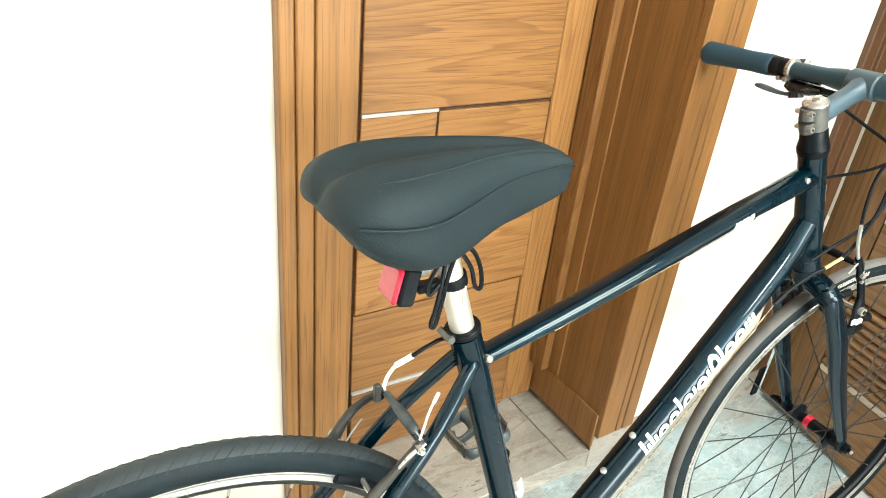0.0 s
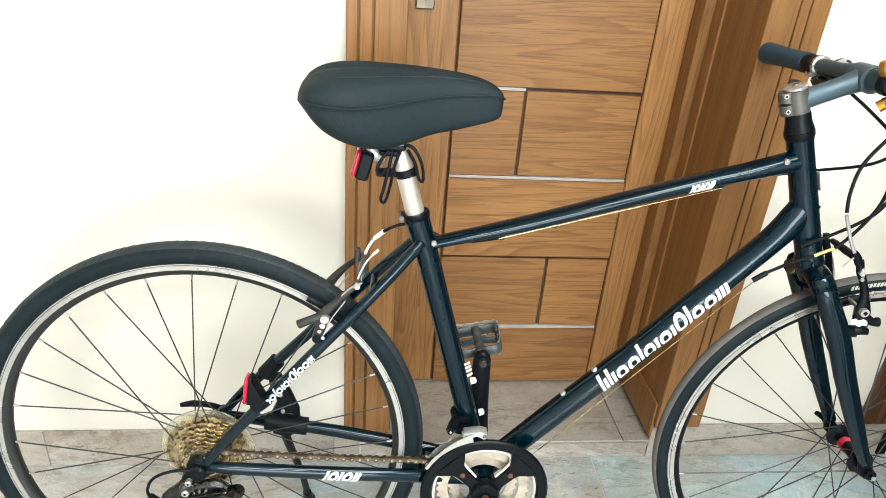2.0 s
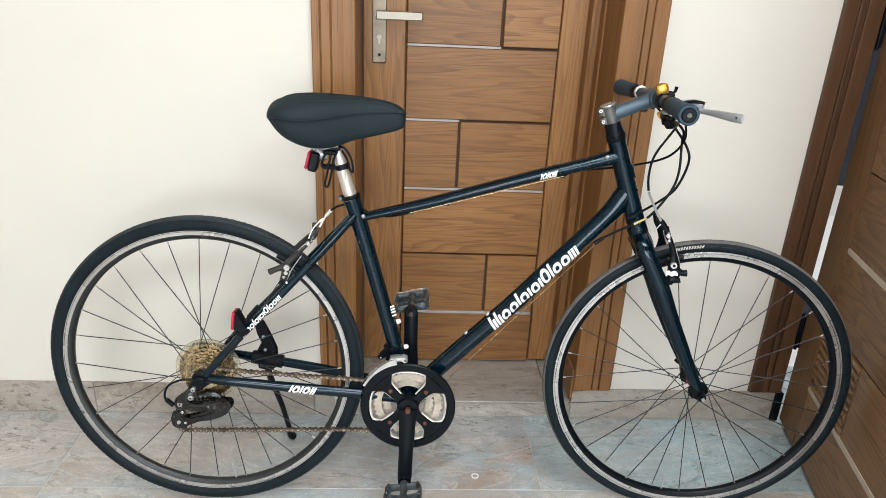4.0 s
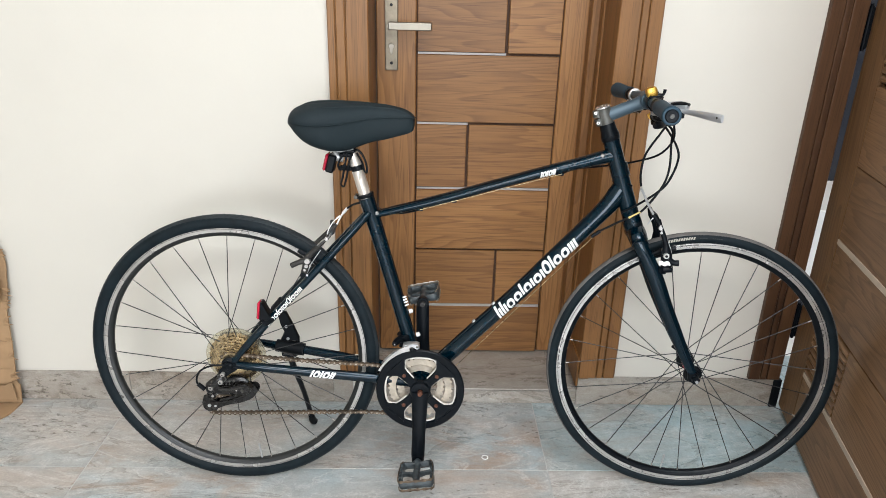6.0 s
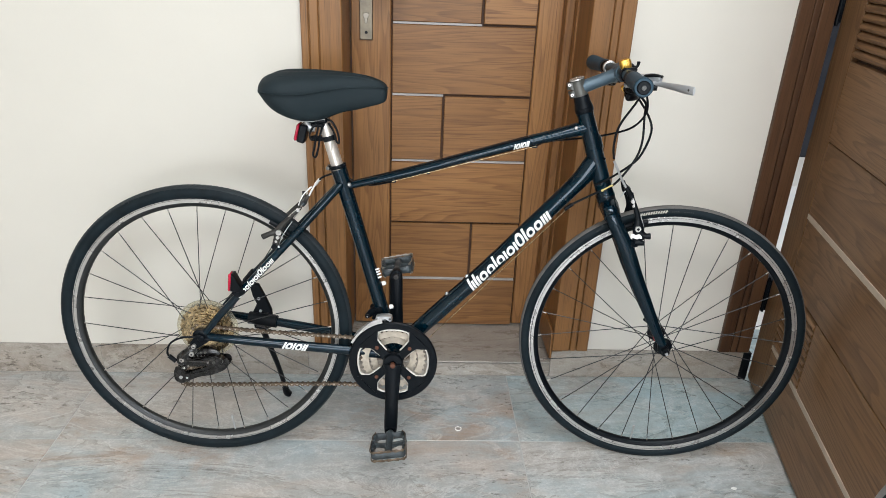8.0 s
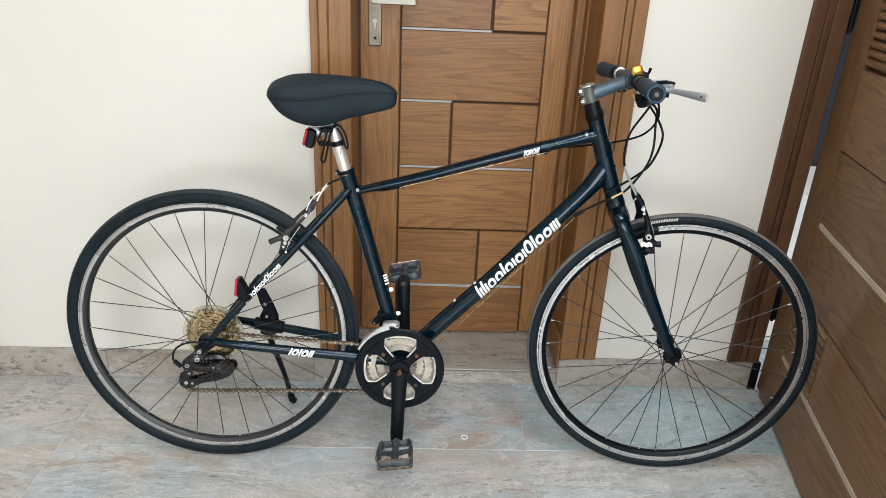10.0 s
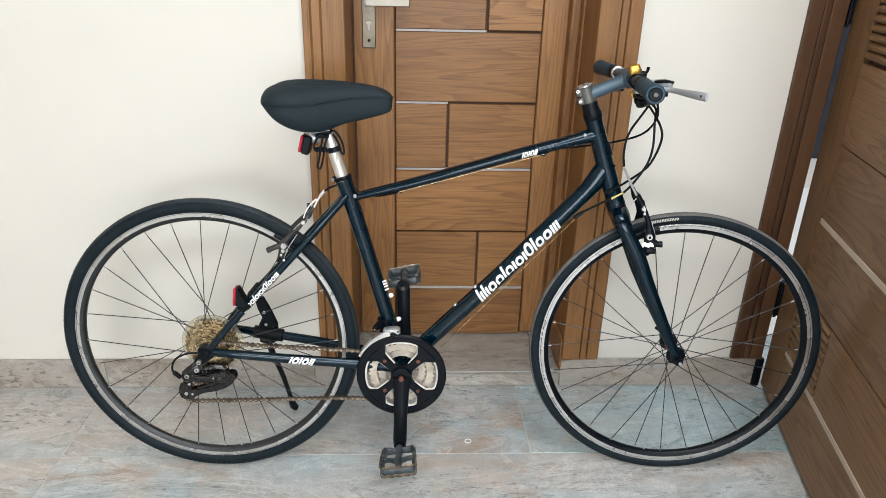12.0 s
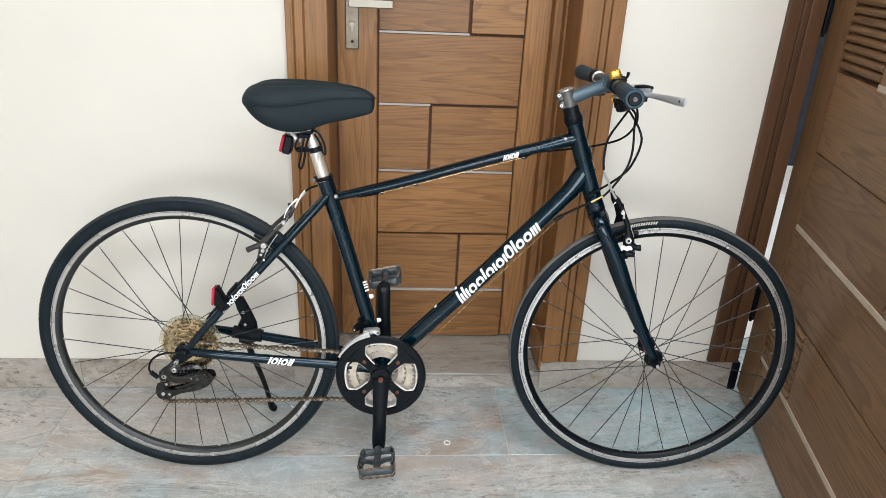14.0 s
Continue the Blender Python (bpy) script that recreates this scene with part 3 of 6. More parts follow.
for k, (za, zb) in enumerate(zip(lv2, lv2[1:])):
    if k in louvred:
        cut = 0.336 if louvred[k] == 0 else 0.615
        cols = [(S0, cut, louvred[k] == 0), (cut, S1, louvred[k] == 1)]
    else:
        cols = [(S0, S1, False)]
    for xa, xb, vent in cols:
        xa2, xb2 = xa + (SEAM if xa != S0 else 0), xb - (SEAM if xb != S1 else 0)
        if not vent:
            g, m = slab(xa2, xb2, za + (SEAM if k else 0), zb - SEAM, -0.001 * (2 if k in (4, 8) else 0), LT, 0.0016)
            part("panel", g, DARK_ASH_H, door2, m=m)
        else:
            n = 9
            for i in range(n):
                zc = za + 0.006 + (zb - za - 0.012) * (i + 0.5) / n
                h = (zb - za - 0.012) / n
                c = Vector(((xa2 + xb2) / 2, 0.0085, zc))
                hx = (xb2 - xa2) / 2 - 0.001
                prof = [(0.004, -h * 0.5), (-0.003, -h * 0.47), (-0.0095, -h * 0.27), (-0.011, -h * 0.02), (-0.008, h * 0.27), (-0.002, h * 0.46), (0.004, h * 0.49)]
                m_ = len(prof)
                v = [(x, y, z) for x in (-hx, hx) for y, z in prof]
                f = [(j, (j + 1) % m_, m_ + (j + 1) % m_, m_ + j) for j in range(m_)] + [tuple(range(m_))[::-1], tuple(range(m_, 2 * m_))]
                part("louvre_slat", Geo().put(v, f), DARK_ASH_H, door2, m=Matrix.Translation(c))
for xa, xb, z in ((S0, S1, 0.2), (S0, S1, 0.594), (0.336, S1, 0.985)):
    g, m = slab(xa + 0.001, xb - 0.001, z - 0.007, z + 0.007, -0.0022, 0.0155, 0.0005)
    part("inlay_strip", g, INLAY_TAN, door2, "pale tan inlay strip", m)
for zc in (0.295, 1.105, 1.9):
    g = Geo().put(*rod((-0.022, -0.006, zc - 0.05), (-0.022, -0.006, zc + 0.05), 0.0065, 12))
    g.put(*rod((-0.022, -0.006, zc - 0.056), (-0.022, -0.006, zc + 0.056), 0.0045, 10))
    g.put(*block((-0.022, -0.004, zc - 0.048), (-0.0145, 0.03, zc + 0.048)))
    hinge = part("hinge", g, BLACK, door2)
    part("hinge_leaf", Geo().put(*block((-0.028, -0.009, zc - 0.05), (-0.025, -0.003, zc + 0.05), 0.0005)), ALLOY if zc > 1 else BLACK, hinge, "dull metal hinge leaf" if zc > 1 else "")

# boxes added beyond the open door for the tones by its hinge side
cab = empty("white_box", None, label="white low box added for the pale part of the gap", category="cabinet")
part("body", Geo().put(*block((1.32, 0.9, 0.13), (2.3, 1.3, 0.44), 0.004)), WHITELAM, cab)
part("plinth", Geo().put(*block((1.325, 0.905, 0.0), (2.295, 1.28, 0.1295))), NAVY, cab)
cur = empty("dark_box", None, label="dark navy tall box added for the dark part of the gap", category="cupboard")
part("body", Geo().put(*block((1.31, 1.31, 0.0), (2.4, 1.9, 2.2), 0.004)), NAVY, cur)

# ceiling lamps, out of view at assumed places
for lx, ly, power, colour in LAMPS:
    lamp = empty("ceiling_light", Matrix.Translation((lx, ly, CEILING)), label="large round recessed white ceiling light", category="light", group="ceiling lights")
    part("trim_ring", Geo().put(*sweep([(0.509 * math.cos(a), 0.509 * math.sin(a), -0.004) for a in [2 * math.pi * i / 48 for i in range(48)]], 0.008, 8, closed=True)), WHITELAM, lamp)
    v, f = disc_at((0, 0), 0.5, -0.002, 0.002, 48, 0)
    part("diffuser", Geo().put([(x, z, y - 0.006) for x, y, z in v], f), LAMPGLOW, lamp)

# assumed window behind the viewer, never in view
win = empty("assumed_window", None, label="assumed wide glazed opening with pale frame, out of view", category="window", kind="structure")
for a, b in (((-1.4, Y0 - 0.1, 0.3), (-1.35, Y0 - 0.05, 2.55)), ((2.35, Y0 - 0.1, 0.3), (2.4, Y0 - 0.05, 2.55)), ((-1.35, Y0 - 0.1, 0.3), (2.35, Y0 - 0.05, 0.35)), ((-1.35, Y0 - 0.1, 2.5), (2.35, Y0 - 0.05, 2.55)), ((0.48, Y0 - 0.1, 0.35), (0.52, Y0 - 0.05, 2.5))):
    part("window_frame", Geo().put(*block(a, b, 0.003)), WHITELAM, win)


# ---- cardboard ----
SIDEWAYS = (0, 1, 0)


def cardboard():
    root = empty("cardboard_sheet", None, label="folded torn brown cardboard leaning on the wall", category="cardboard")
    rnd = random.Random(4)
    # upright sheet, a little bowed, its torn edge uneven
    edge = [(-0.735, 0.0), (-0.73, 0.06), (-0.738, 0.075), (-0.733, 0.12), (-0.727, 0.2), (-0.722, 0.3), (-0.712, 0.34), (-0.704, 0.39), (-0.697, 0.44), (-0.7, 0.475), (-0.715, 0.5), (-0.745, 0.52), (-0.8, 0.535)]
    g = Geo()
    n = len(edge)
    for j, y in enumerate((0.297, 0.301)):
        for i, (x, z) in enumerate(edge):
            lean = 0.017 * (z / 0.53)
            g.v += [(-1.25, y + lean, z), (x - 0.12, y + lean - 0.004, z), (x, y + lean, z)]
    w = 3
    def idx(j, i, k):
        return j * n * w + i * w + k
    for j in range(2):
        for i in range(n - 1):
            for k in range(w - 1):
                g.f.append((idx(j, i, k), idx(j, i, k + 1), idx(j, i + 1, k + 1), idx(j, i + 1, k)))
    for i in range(n - 1):
        g.f.append((idx(0, i, 2), idx(1, i, 2), idx(1, i + 1, 2), idx(0, i + 1, 2)))
        g.f.append((idx(0, i, 0), idx(1, i, 0), idx(1, i + 1, 0), idx(0, i + 1, 0)))
    for i in (0, n - 1):
        for k in range(w - 1):
            g.f.append((idx(0, i, k), idx(0, i, k + 1), idx(1, i, k + 1), idx(1, i, k)))
    g.s = [0] * len(g.f)
    part("upright_panel", g, CARD, root)
    # folded front layer above the crease, and the flap on the floor
    part("folded_layer", Geo().put(*plate([(-1.2, 0.335), (-0.722, 0.335), (-0.713, 0.39), (-0.722, 0.44), (-0.74, 0.48), (-0.8, 0.5), (-1.2, 0.5)], 0.288, 0.2925, 0.001)), CARD, root)
    part("folded_layer", Geo().put(*plate([(-1.2, 0.02), (-0.737, 0.02), (-0.742, 0.08), (-0.76, 0.07), (-1.2, 0.075)], 0.283, 0.2875, 0.001)), CARD, root)
    fl = [(-1.25, 0.292), (-0.733, 0.292), (-0.738, 0.24), (-0.76, 0.2), (-0.79, 0.16), (-1.25, 0.1)]
    part("floor_flap", Geo().put([(x, y, z + (0.012 if y < 0.2 else 0.0)) for z in (0.0005, 0.005) for x, y in fl],
                                 [(0, 1, 2, 3, 4, 5), (6, 7, 8, 9, 10, 11)] + [(i, (i + 1) % 6, 6 + (i + 1) % 6, 6 + i) for i in range(6)]), CARD, root)
    # ragged strands and peeled plies along the torn edge
    for i in range(26):
        k = rnd.random() * (n - 4) + 2
        (xa, za), (xb, zb) = edge[int(k)], edge[int(k) + 1]
        x, z = xa + (xb - xa) * (k % 1), za + (zb - za) * (k % 1)
        y = 0.29 + 0.017 * z / 0.53 + 0.008 * rnd.random()
        l, d = 0.006 + 0.014 * rnd.random(), rnd.uniform(-0.006, 0.012)
        part("torn_fibre", Geo().put(*sweep([(x - 0.012, y + 0.002, z - d), (x - 0.002, y, z), (x + l * 0.5, y - 0.003, z + d * 0.7), (x + l, y - 0.004, z + d)], [(0.004, 0.0008), (0.0035, 0.0008), (0.0018, 0.0006), (0.0005, 0.0004)], 6, SIDEWAYS, 2)), CARD, root)
    for z, w in ((0.115, 0.05), (0.205, 0.09), (0.3, 0.06), (0.43, 0.07)):
        part("crease", Geo().put(*sweep([(-0.745 - w, 0.2955 + 0.03 * z, z - 0.006), (-0.745 - w * 0.4, 0.2945 + 0.03 * z, z + 0.003), (-0.738, 0.2955 + 0.03 * z, z)], [(0.001, 0.001), (0.0025, 0.0016), (0.001, 0.001)], 6, SIDEWAYS, 3)), CARD, root)


cardboard()


# ---- wheels ----
TYRE_R, TYRE_W = 0.3278, 0.0165


def tyre_geo(tr, tw, crown=50, seg=120):
    n = 22
    prof = []
    for i in range(n + 1):
        a = radians(-132 + 264 * i / n)
        prof.append((tr + tw * math.cos(a), tw * math.sin(a)))
    prof += [(0.3125, 0.009), (0.3125, -0.009)]
    v, f = lathe(prof, seg)
    g = Geo().put(v, f)
    m = len(prof)
    g.s = [1 if abs(-132 + 264 * ((k % m) + 0.5) / n) < crown and (k % m) < n else 0 for k in range(len(f))]
    return g


def rim_geo(inner, seg=120):
    return Geo().put(*lathe([(inner, -0.0035), (inner + 0.0015, -0.006), (0.3025, -0.0104), (0.3155, -0.0104), (0.3155, -0.0085), (0.3095, -0.0085), (0.3095, 0.0085), (0.3155, 0.0085), (0.3155, 0.0104), (0.3025, 0.0104), (inner + 0.0015, 0.006), (inner, 0.0035)], seg))


def track_geo(seg=120):
    """Two bright bands a side, the dark wear groove between them left bare."""
    g = Geo()
    for s in (-1, 1):
        g.put(*lathe([(0.3048, 0.0103 * s), (0.305, 0.0114 * s), (0.3116, 0.0116 * s), (0.3119, 0.0103 * s)], seg))
        g.put(*lathe([(0.3127, 0.0103 * s), (0.3129, 0.0117 * s), (0.3158, 0.0117 * s), (0.3164, 0.011 * s), (0.316, 0.0095 * s)], seg))
    return g


def spoke_geo(side, lead, flange_r, flange_y):
    a = radians(74 * lead)
    hub = (flange_r * math.cos(a), flange_y * side, flange_r * math.sin(a))
    rimp = (0.2955, 0.0015 * side, 0.0)
    g = Geo().put(*rod(hub, rimp, 0.0011, 6))
    d = (Vector(rimp) - Vector(hub)).normalized()
    g.put(*rod(Vector(rimp) - d * 0.01, rimp, 0.0016, 8), slot=1)
    return g


def wheel(name, label, parent, m, phase, flange_r, flange_y, hub_prof, tread, valve_deg, lacing, tyre=(TYRE_R, TYRE_W), body=BLACK, inner=0.2935):
    rim = part(name, rim_geo(inner), body, parent, label, m)
    part("brake_track", track_geo(), TRACK, rim, "silver worn brake track")
    part("tyre", tyre_geo(*tyre), [RUBBER, tread], rim)
    part("hub", Geo().put(*lathe(hub_prof, 28, False)), BLACK, rim)
    kinds = {(s, l): spoke_geo(s, l, flange_r, flange_y) for s in (-1, 1) for l in (-1, 1)}
    made = {}
    for i in range(28):
        key = lacing[i % 4]
        rot = Matrix.Rotation(-radians(phase + i * 360 / 28), 4, "Y")
        if key not in made:
            made[key] = part("spoke", kinds[key], [STEEL, NIPPLE], rim, m=rot)
        else:
            ob = new("spoke", made[key].data)
            ob.parent = rim
            ob.matrix_local = rot
    rot = Matrix.Rotation(-radians(valve_deg), 4, "Y")
    g = Geo().put(*rod((0.295, 0, 0), (0.262, 0, 0), 0.0022, 8))
    g.put(*rod((0.262, 0, 0), (0.254, 0, 0), 0.0030, 8))
    part("valve", g, ALLOY, rim, m=rot)
    return rim


# flange side and lean of four spokes in turn
REAR_LACING, FRONT_LACING = ((1, 1), (-1, -1), (1, -1), (-1, 1)), ((-1, 1), (1, 1), (-1, -1), (1, -1))

# ---- the bicycle ----
PSI, LEAN_A = radians(-1.81), radians(4.71)
fwd = Vector((math.cos(PSI), math.sin(PSI), 0))
lat = Vector((-math.sin(PSI), math.cos(PSI), 0))
up = lat * math.sin(LEAN_A) + Vector((0, 0, math.cos(LEAN_A)))
out = lat * math.cos(LEAN_A) - Vector((0, 0, math.sin(LEAN_A)))
BIKE = Matrix(((fwd.x, out.x, up.x, 0), (fwd.y, out.y, up.y, 0), (fwd.z, out.z, up.z, 0.0006), (0, 0, 0, 1)))
# x forward, y to the far side, z up along the frame's plane; the rear tyre stands on the origin
bike = empty("bicycle", BIKE, label="navy black hybrid bicycle standing on its kickstand in the hall", category="bicycle")
RH = (-0.005, -0.004, 0.3442)
FH = (1.085, 0.0, 0.3405)
FRONT_TYRE = (0.3262, 0.0138)
REAR_TYRE = (0.327, 0.0174)
BB = (0.441, 0.0, 0.284)
PIVOT, AXIS = Vector((0.9127, 0, 0.694)), Vector((-0.3387, 0, 0.9409))
STEER = Matrix.Translation(PIVOT) @ Matrix.Rotation(radians(-4.6), 4, AXIS) @ Matrix.Translation(-PIVOT)
BAR = Matrix.Translation(PIVOT) @ Matrix.Rotation(radians(-2.6), 4, AXIS) @ Matrix.Translation(-PIVOT)
SIDE = (0, 1, 0)


def bp(name, geo, material, label="", m=None, parent=None, sharp=38):
    return part(name, geo, material, parent or bike, label, m, sharp)


# frame
frame_main = bp("frame", Geo().put(*sweep([(0.3105, 0, 0.735), (0.325, 0, 0.69), (0.37, 0, 0.535), (0.41, 0, 0.395), BB], [0.0185, 0.0175, 0.0168, 0.0168, 0.018], 20, SIDE, 3)), PAINT, "gloss navy black frame")
sub = lambda name, geo, material, label="", sharp=38: part(name, geo, material, frame_main, label, None, sharp)
sub("top_tube", Geo().put(*sweep([(0.32, 0, 0.6935), (0.3423, 0, 0.7001), (0.4687, 0, 0.7335), (0.5932, 0, 0.7712), (0.7159, 0, 0.808), (0.7768, 0, 0.8245), (0.855, 0, 0.8465)],
                                 [(0.0085, 0.014), (0.0085, 0.0145), (0.0112, 0.0165), (0.0112, 0.0172), (0.012, 0.0175), (0.0125, 0.0175), (0.0165, 0.0172)], 22, SIDE, 4)), PAINT)
sub("down_tube", Geo().put(*sweep([(0.452, 0, 0.298), (0.5419, 0, 0.3921), (0.6067, 0, 0.459), (0.6699, 0, 0.5245), (0.7308, 0, 0.5935), (0.7905, 0, 0.660), (0.845, 0, 0.7215), (0.871, 0, 0.757), (0.886, 0, 0.788)],
                                  [(0.018, 0.021), (0.0197, 0.0205), (0.0192, 0.0205), (0.0197, 0.0205), (0.019, 0.0205), (0.0185, 0.0205), (0.0195, 0.0195), (0.023, 0.0185), (0.02, 0.0175)], 22, SIDE, 4)), PAINT)
sub("head_tube", Geo().put(*sweep([(0.8462, 0, 0.879), (0.8485, 0, 0.872), (0.8806, 0, 0.7807), (0.908, 0, 0.707), (0.912, 0, 0.696)], [0.0192, 0.0182, 0.0195, 0.0192, 0.0208], 22, SIDE)), PAINT)
sub("head_badge", Geo().put(*sweep([(0.8838, 0, 0.832), (0.8932, 0, 0.805)], [(0.0012, 0.010), (0.0012, 0.010)], 12, SIDE)), ALLOY)
g = Geo()
bbp = lathe([(0.0205, -0.036), (0.0215, -0.034), (0.0215, 0.034), (0.0205, 0.036)], 24, False)
g.put(*bbp, Matrix.Translation(BB))
sub("bottom_bracket_shell", g, PAINT)
for s in (-1, 1):
    sub("chain_stay", Geo().put(*sweep([(0.008, s * 0.064, 0.343), (0.06, s * 0.062, 0.337), (0.2, s * 0.052, 0.321), (0.33, s * 0.037, 0.304), (0.425, s * 0.024, 0.288)],
                                       [(0.0085, 0.007), (0.0105, 0.0085), (0.0115, 0.009), (0.0125, 0.0085), (0.0125, 0.0085)], 14, SIDE, 3)), PAINT)
    sub("seat_stay", Geo().put(*sweep([(0.008, s * 0.065, 0.352), (0.05, s * 0.062, 0.405), (0.16, s * 0.046, 0.527), (0.25, s * 0.036, 0.627), (0.308, s * 0.017, 0.692), (0.319, s * 0.011, 0.702)],
                                      [0.0072, 0.0085, 0.0088, 0.0088, 0.0088, 0.0075], 14, SIDE, 4)), PAINT)
    sub("dropout", Geo().put(*plate([(0.016, 0.356), (0.02, 0.34), (0.004, 0.33), (-0.012, 0.322 if s < 0 else 0.332), (-0.02, 0.312 if s < 0 else 0.335), (-0.026, 0.318 if s < 0 else 0.345), (-0.014, 0.35), (0.004, 0.362)], s * 0.064 - 0.003, s * 0.064 + 0.003, 0.001)), PAINT)
# brace between the stays, cable stops, bottle bolts
sub("stay_bridge", Geo().put(*rod((0.252, -0.036, 0.629), (0.252, 0.036, 0.629), 0.006, 10)), PAINT)
sub("stay_bridge", Geo().put(*rod((0.34, -0.036, 0.302), (0.34, 0.036, 0.302), 0.0065, 10)), PAINT)
for a, b in (((0.577, 0.4285), (-0.018, 0.019)), ((0.622, 0.475), (-0.018, 0.019))):
    n = Vector((-0.712, 0, 0.702))
    p = Vector((a[0], 0, a[1])) + n * 0.0165
    g = Geo().put(*sweep([p, p + n * 0.003, p + n * 0.0055, p + n * 0.006], [0.0052, 0.0052, 0.0042, 0.002], 12))
    sub("bottle_bolt", g, ALLOY)
for u, v in ((0.409, 0.462), (0.427, 0.402)):
    p, n = Vector((u, 0, v)), Vector((0.957, 0, 0.29))
    p += n * 0.001
    sub("bottle_bolt", Geo().put(*sweep([p, p + n * 0.004, p + n * 0.008, p + n * 0.0095], [0.0055, 0.0055, 0.0048, 0.002], 12)), WHITE)
for u, v in ((0.336, 0.7035), (0.828, 0.8465)):
    sub("cable_guide", Geo().put(*sweep([(u, -0.011, v - 0.001), (u, -0.0165, v), (u, -0.018, v)], [0.0046, 0.0042, 0.0026], 12)), TRACK)
for u in (0.43, 0.505, 0.74):
    v = 0.7001 + (u - 0.3423) * 0.288 - 0.013
    sub("cable_stop", Geo().put(*block((u - 0.009, -0.006, v - 0.004), (u + 0.009, 0.006, v + 0.004), 0.0015)), PAINT)
# housing under the top tube, bare cable under the down tube
sub("brake_cable", Geo().put(*sweep([(0.745, -0.006, 0.803), (0.775, 0.01, 0.811), (0.84, 0.0245, 0.8165), (0.9, 0.0225, 0.8265), (0.944, -0.03, 0.8536), (0.9603, -0.065, 0.8919), (0.95, -0.085, 0.93)], 0.0023, 8, None, 6)), BLACKP)
sub("bare_cable", Geo().put(*rod((0.43, -0.008, 0.7115), (0.745, -0.01, 0.803), 0.0007, 6)), COG)
sub("bare_cable", Geo().put(*rod((0.47, -0.012, 0.27), (0.826, -0.022, 0.668), 0.0009, 6)), COG)


def decal(name, a, b, ra, rb, strokes, weight, material=WHITE, slant=0.25):
    """Thin marks wrapped on a tube's near side; a, b: the axis at the marks' ends; strokes: lines of (share of the length, metres across)."""
    a, b = Vector(a), Vector(b)
    t = (b - a).normalized()
    n = Vector((-t.z, 0, t.x))
    L = (b - a).length
    def wrapped(u, w, e):
        ang = math.asin(max(-0.98, min(0.98, w / ra)))
        return a + t * (u + slant * w) + n * ((ra + e) * math.sin(ang)) + Vector((0, -(rb + e) * math.cos(ang), 0))
    g = Geo()
    for line, closed in strokes:
        pts = [Vector((u * L, w)) for u, w in line]
        k = len(pts)
        v = []
        for i, p in enumerate(pts):
            d = (pts[(i + 1) % k] - pts[i - 1]) if closed else (pts[min(i + 1, k - 1)] - pts[max(i - 1, 0)])
            o = Vector((-d.y, d.x)).normalized() * weight / 2
            for q in (p - o, p + o):
                v += [wrapped(q.x, q.y, 0.0), wrapped(q.x, q.y, 0.0009)]
        f = []
        for i in range(k if closed else k - 1):
            c, d = i * 4, (i + 1) % k * 4
            f += [(c + 1, c + 3, d + 3, d + 1), (c, d, d + 2, c + 2), (c, c + 1, d + 1, d), (c + 2, d + 2, d + 3, c + 3)]
        if not closed:
            e = (k - 1) * 4
            f += [(0, 2, 3, 1), (e, e + 1, e + 3, e + 2)]
        g.put(v, f)
    return sub(name, g, material, "plain white maker's marks")


def marks(spec, lo, mid, hi, weight, length):
    """A line of plain shapes: t tall bar, s short bar, o ring, d tall ring."""
    h = mid - lo
    wide = {"t": weight, "s": weight, "o": 0.98 * h, "d": 0.98 * h}
    total = sum(wide[c] + 0.4 * weight for c in spec)
    x, res = 0.0, []
    for c in spec:
        w = wide[c] / total
        m, e = x + w / 2, weight / 2
        if c in "ts":
            top = hi if c == "t" else mid
            res.append(([(m, lo + (top - lo) * i / 5) for i in range(6)], False))
        elif c in "od":
            top = hi if c == "d" else mid
            cz, rz, rx = (lo + top) / 2, (top - lo) / 2 - e, w / 2 - e / length
            ring = []
            for i in range(18):
                ca, sa = math.cos(2 * math.pi * i / 18), math.sin(2 * math.pi * i / 18)
                ring.append((m + rx * abs(ca) ** 0.8 * (1 if ca > 0 else -1), cz + rz * abs(sa) ** 0.8 * (1 if sa > 0 else -1)))
            res.append((ring, True))
        x += w + 0.4 * weight / total
    return res


LINE = "tstsootososdtoosss"
decal("maker_mark", (0.6165, 0, 0.4695), (0.786, 0, 0.6545), 0.0197, 0.0207, marks(LINE, -0.0145, 0.0075, 0.0155, 0.0058, 0.251), 0.0058)
decal("maker_mark", (0.697, 0, 0.8025), (0.7295, 0, 0.8115), 0.0121, 0.0176, marks("totots", -0.0085, 0.0035, 0.0035, 0.003, 0.0337), 0.003, WHITE, 0.4)
decal("maker_mark", (0.185, -0.053, 0.323), (0.24, -0.0485, 0.3155), 0.0116, 0.0092, marks("totots", -0.008, 0.0085, 0.0085, 0.0044, 0.0555), 0.0044, WHITE, 0.4)
decal("maker_mark", (0.088, -0.0565, 0.447), (0.168, -0.0455, 0.536), 0.0089, 0.0089, marks(LINE, -0.0062, 0.003, 0.0066, 0.0024, 0.12), 0.0024)
decal("spec_label", (0.3925, 0, 0.505), (0.4005, 0, 0.477), 0.0169, 0.0169, [([(u, 0.002), (u, 0.006), (u, 0.0105)], False) for u in (0.08, 0.3, 0.52, 0.79)], 0.0036, WHITE, 0)

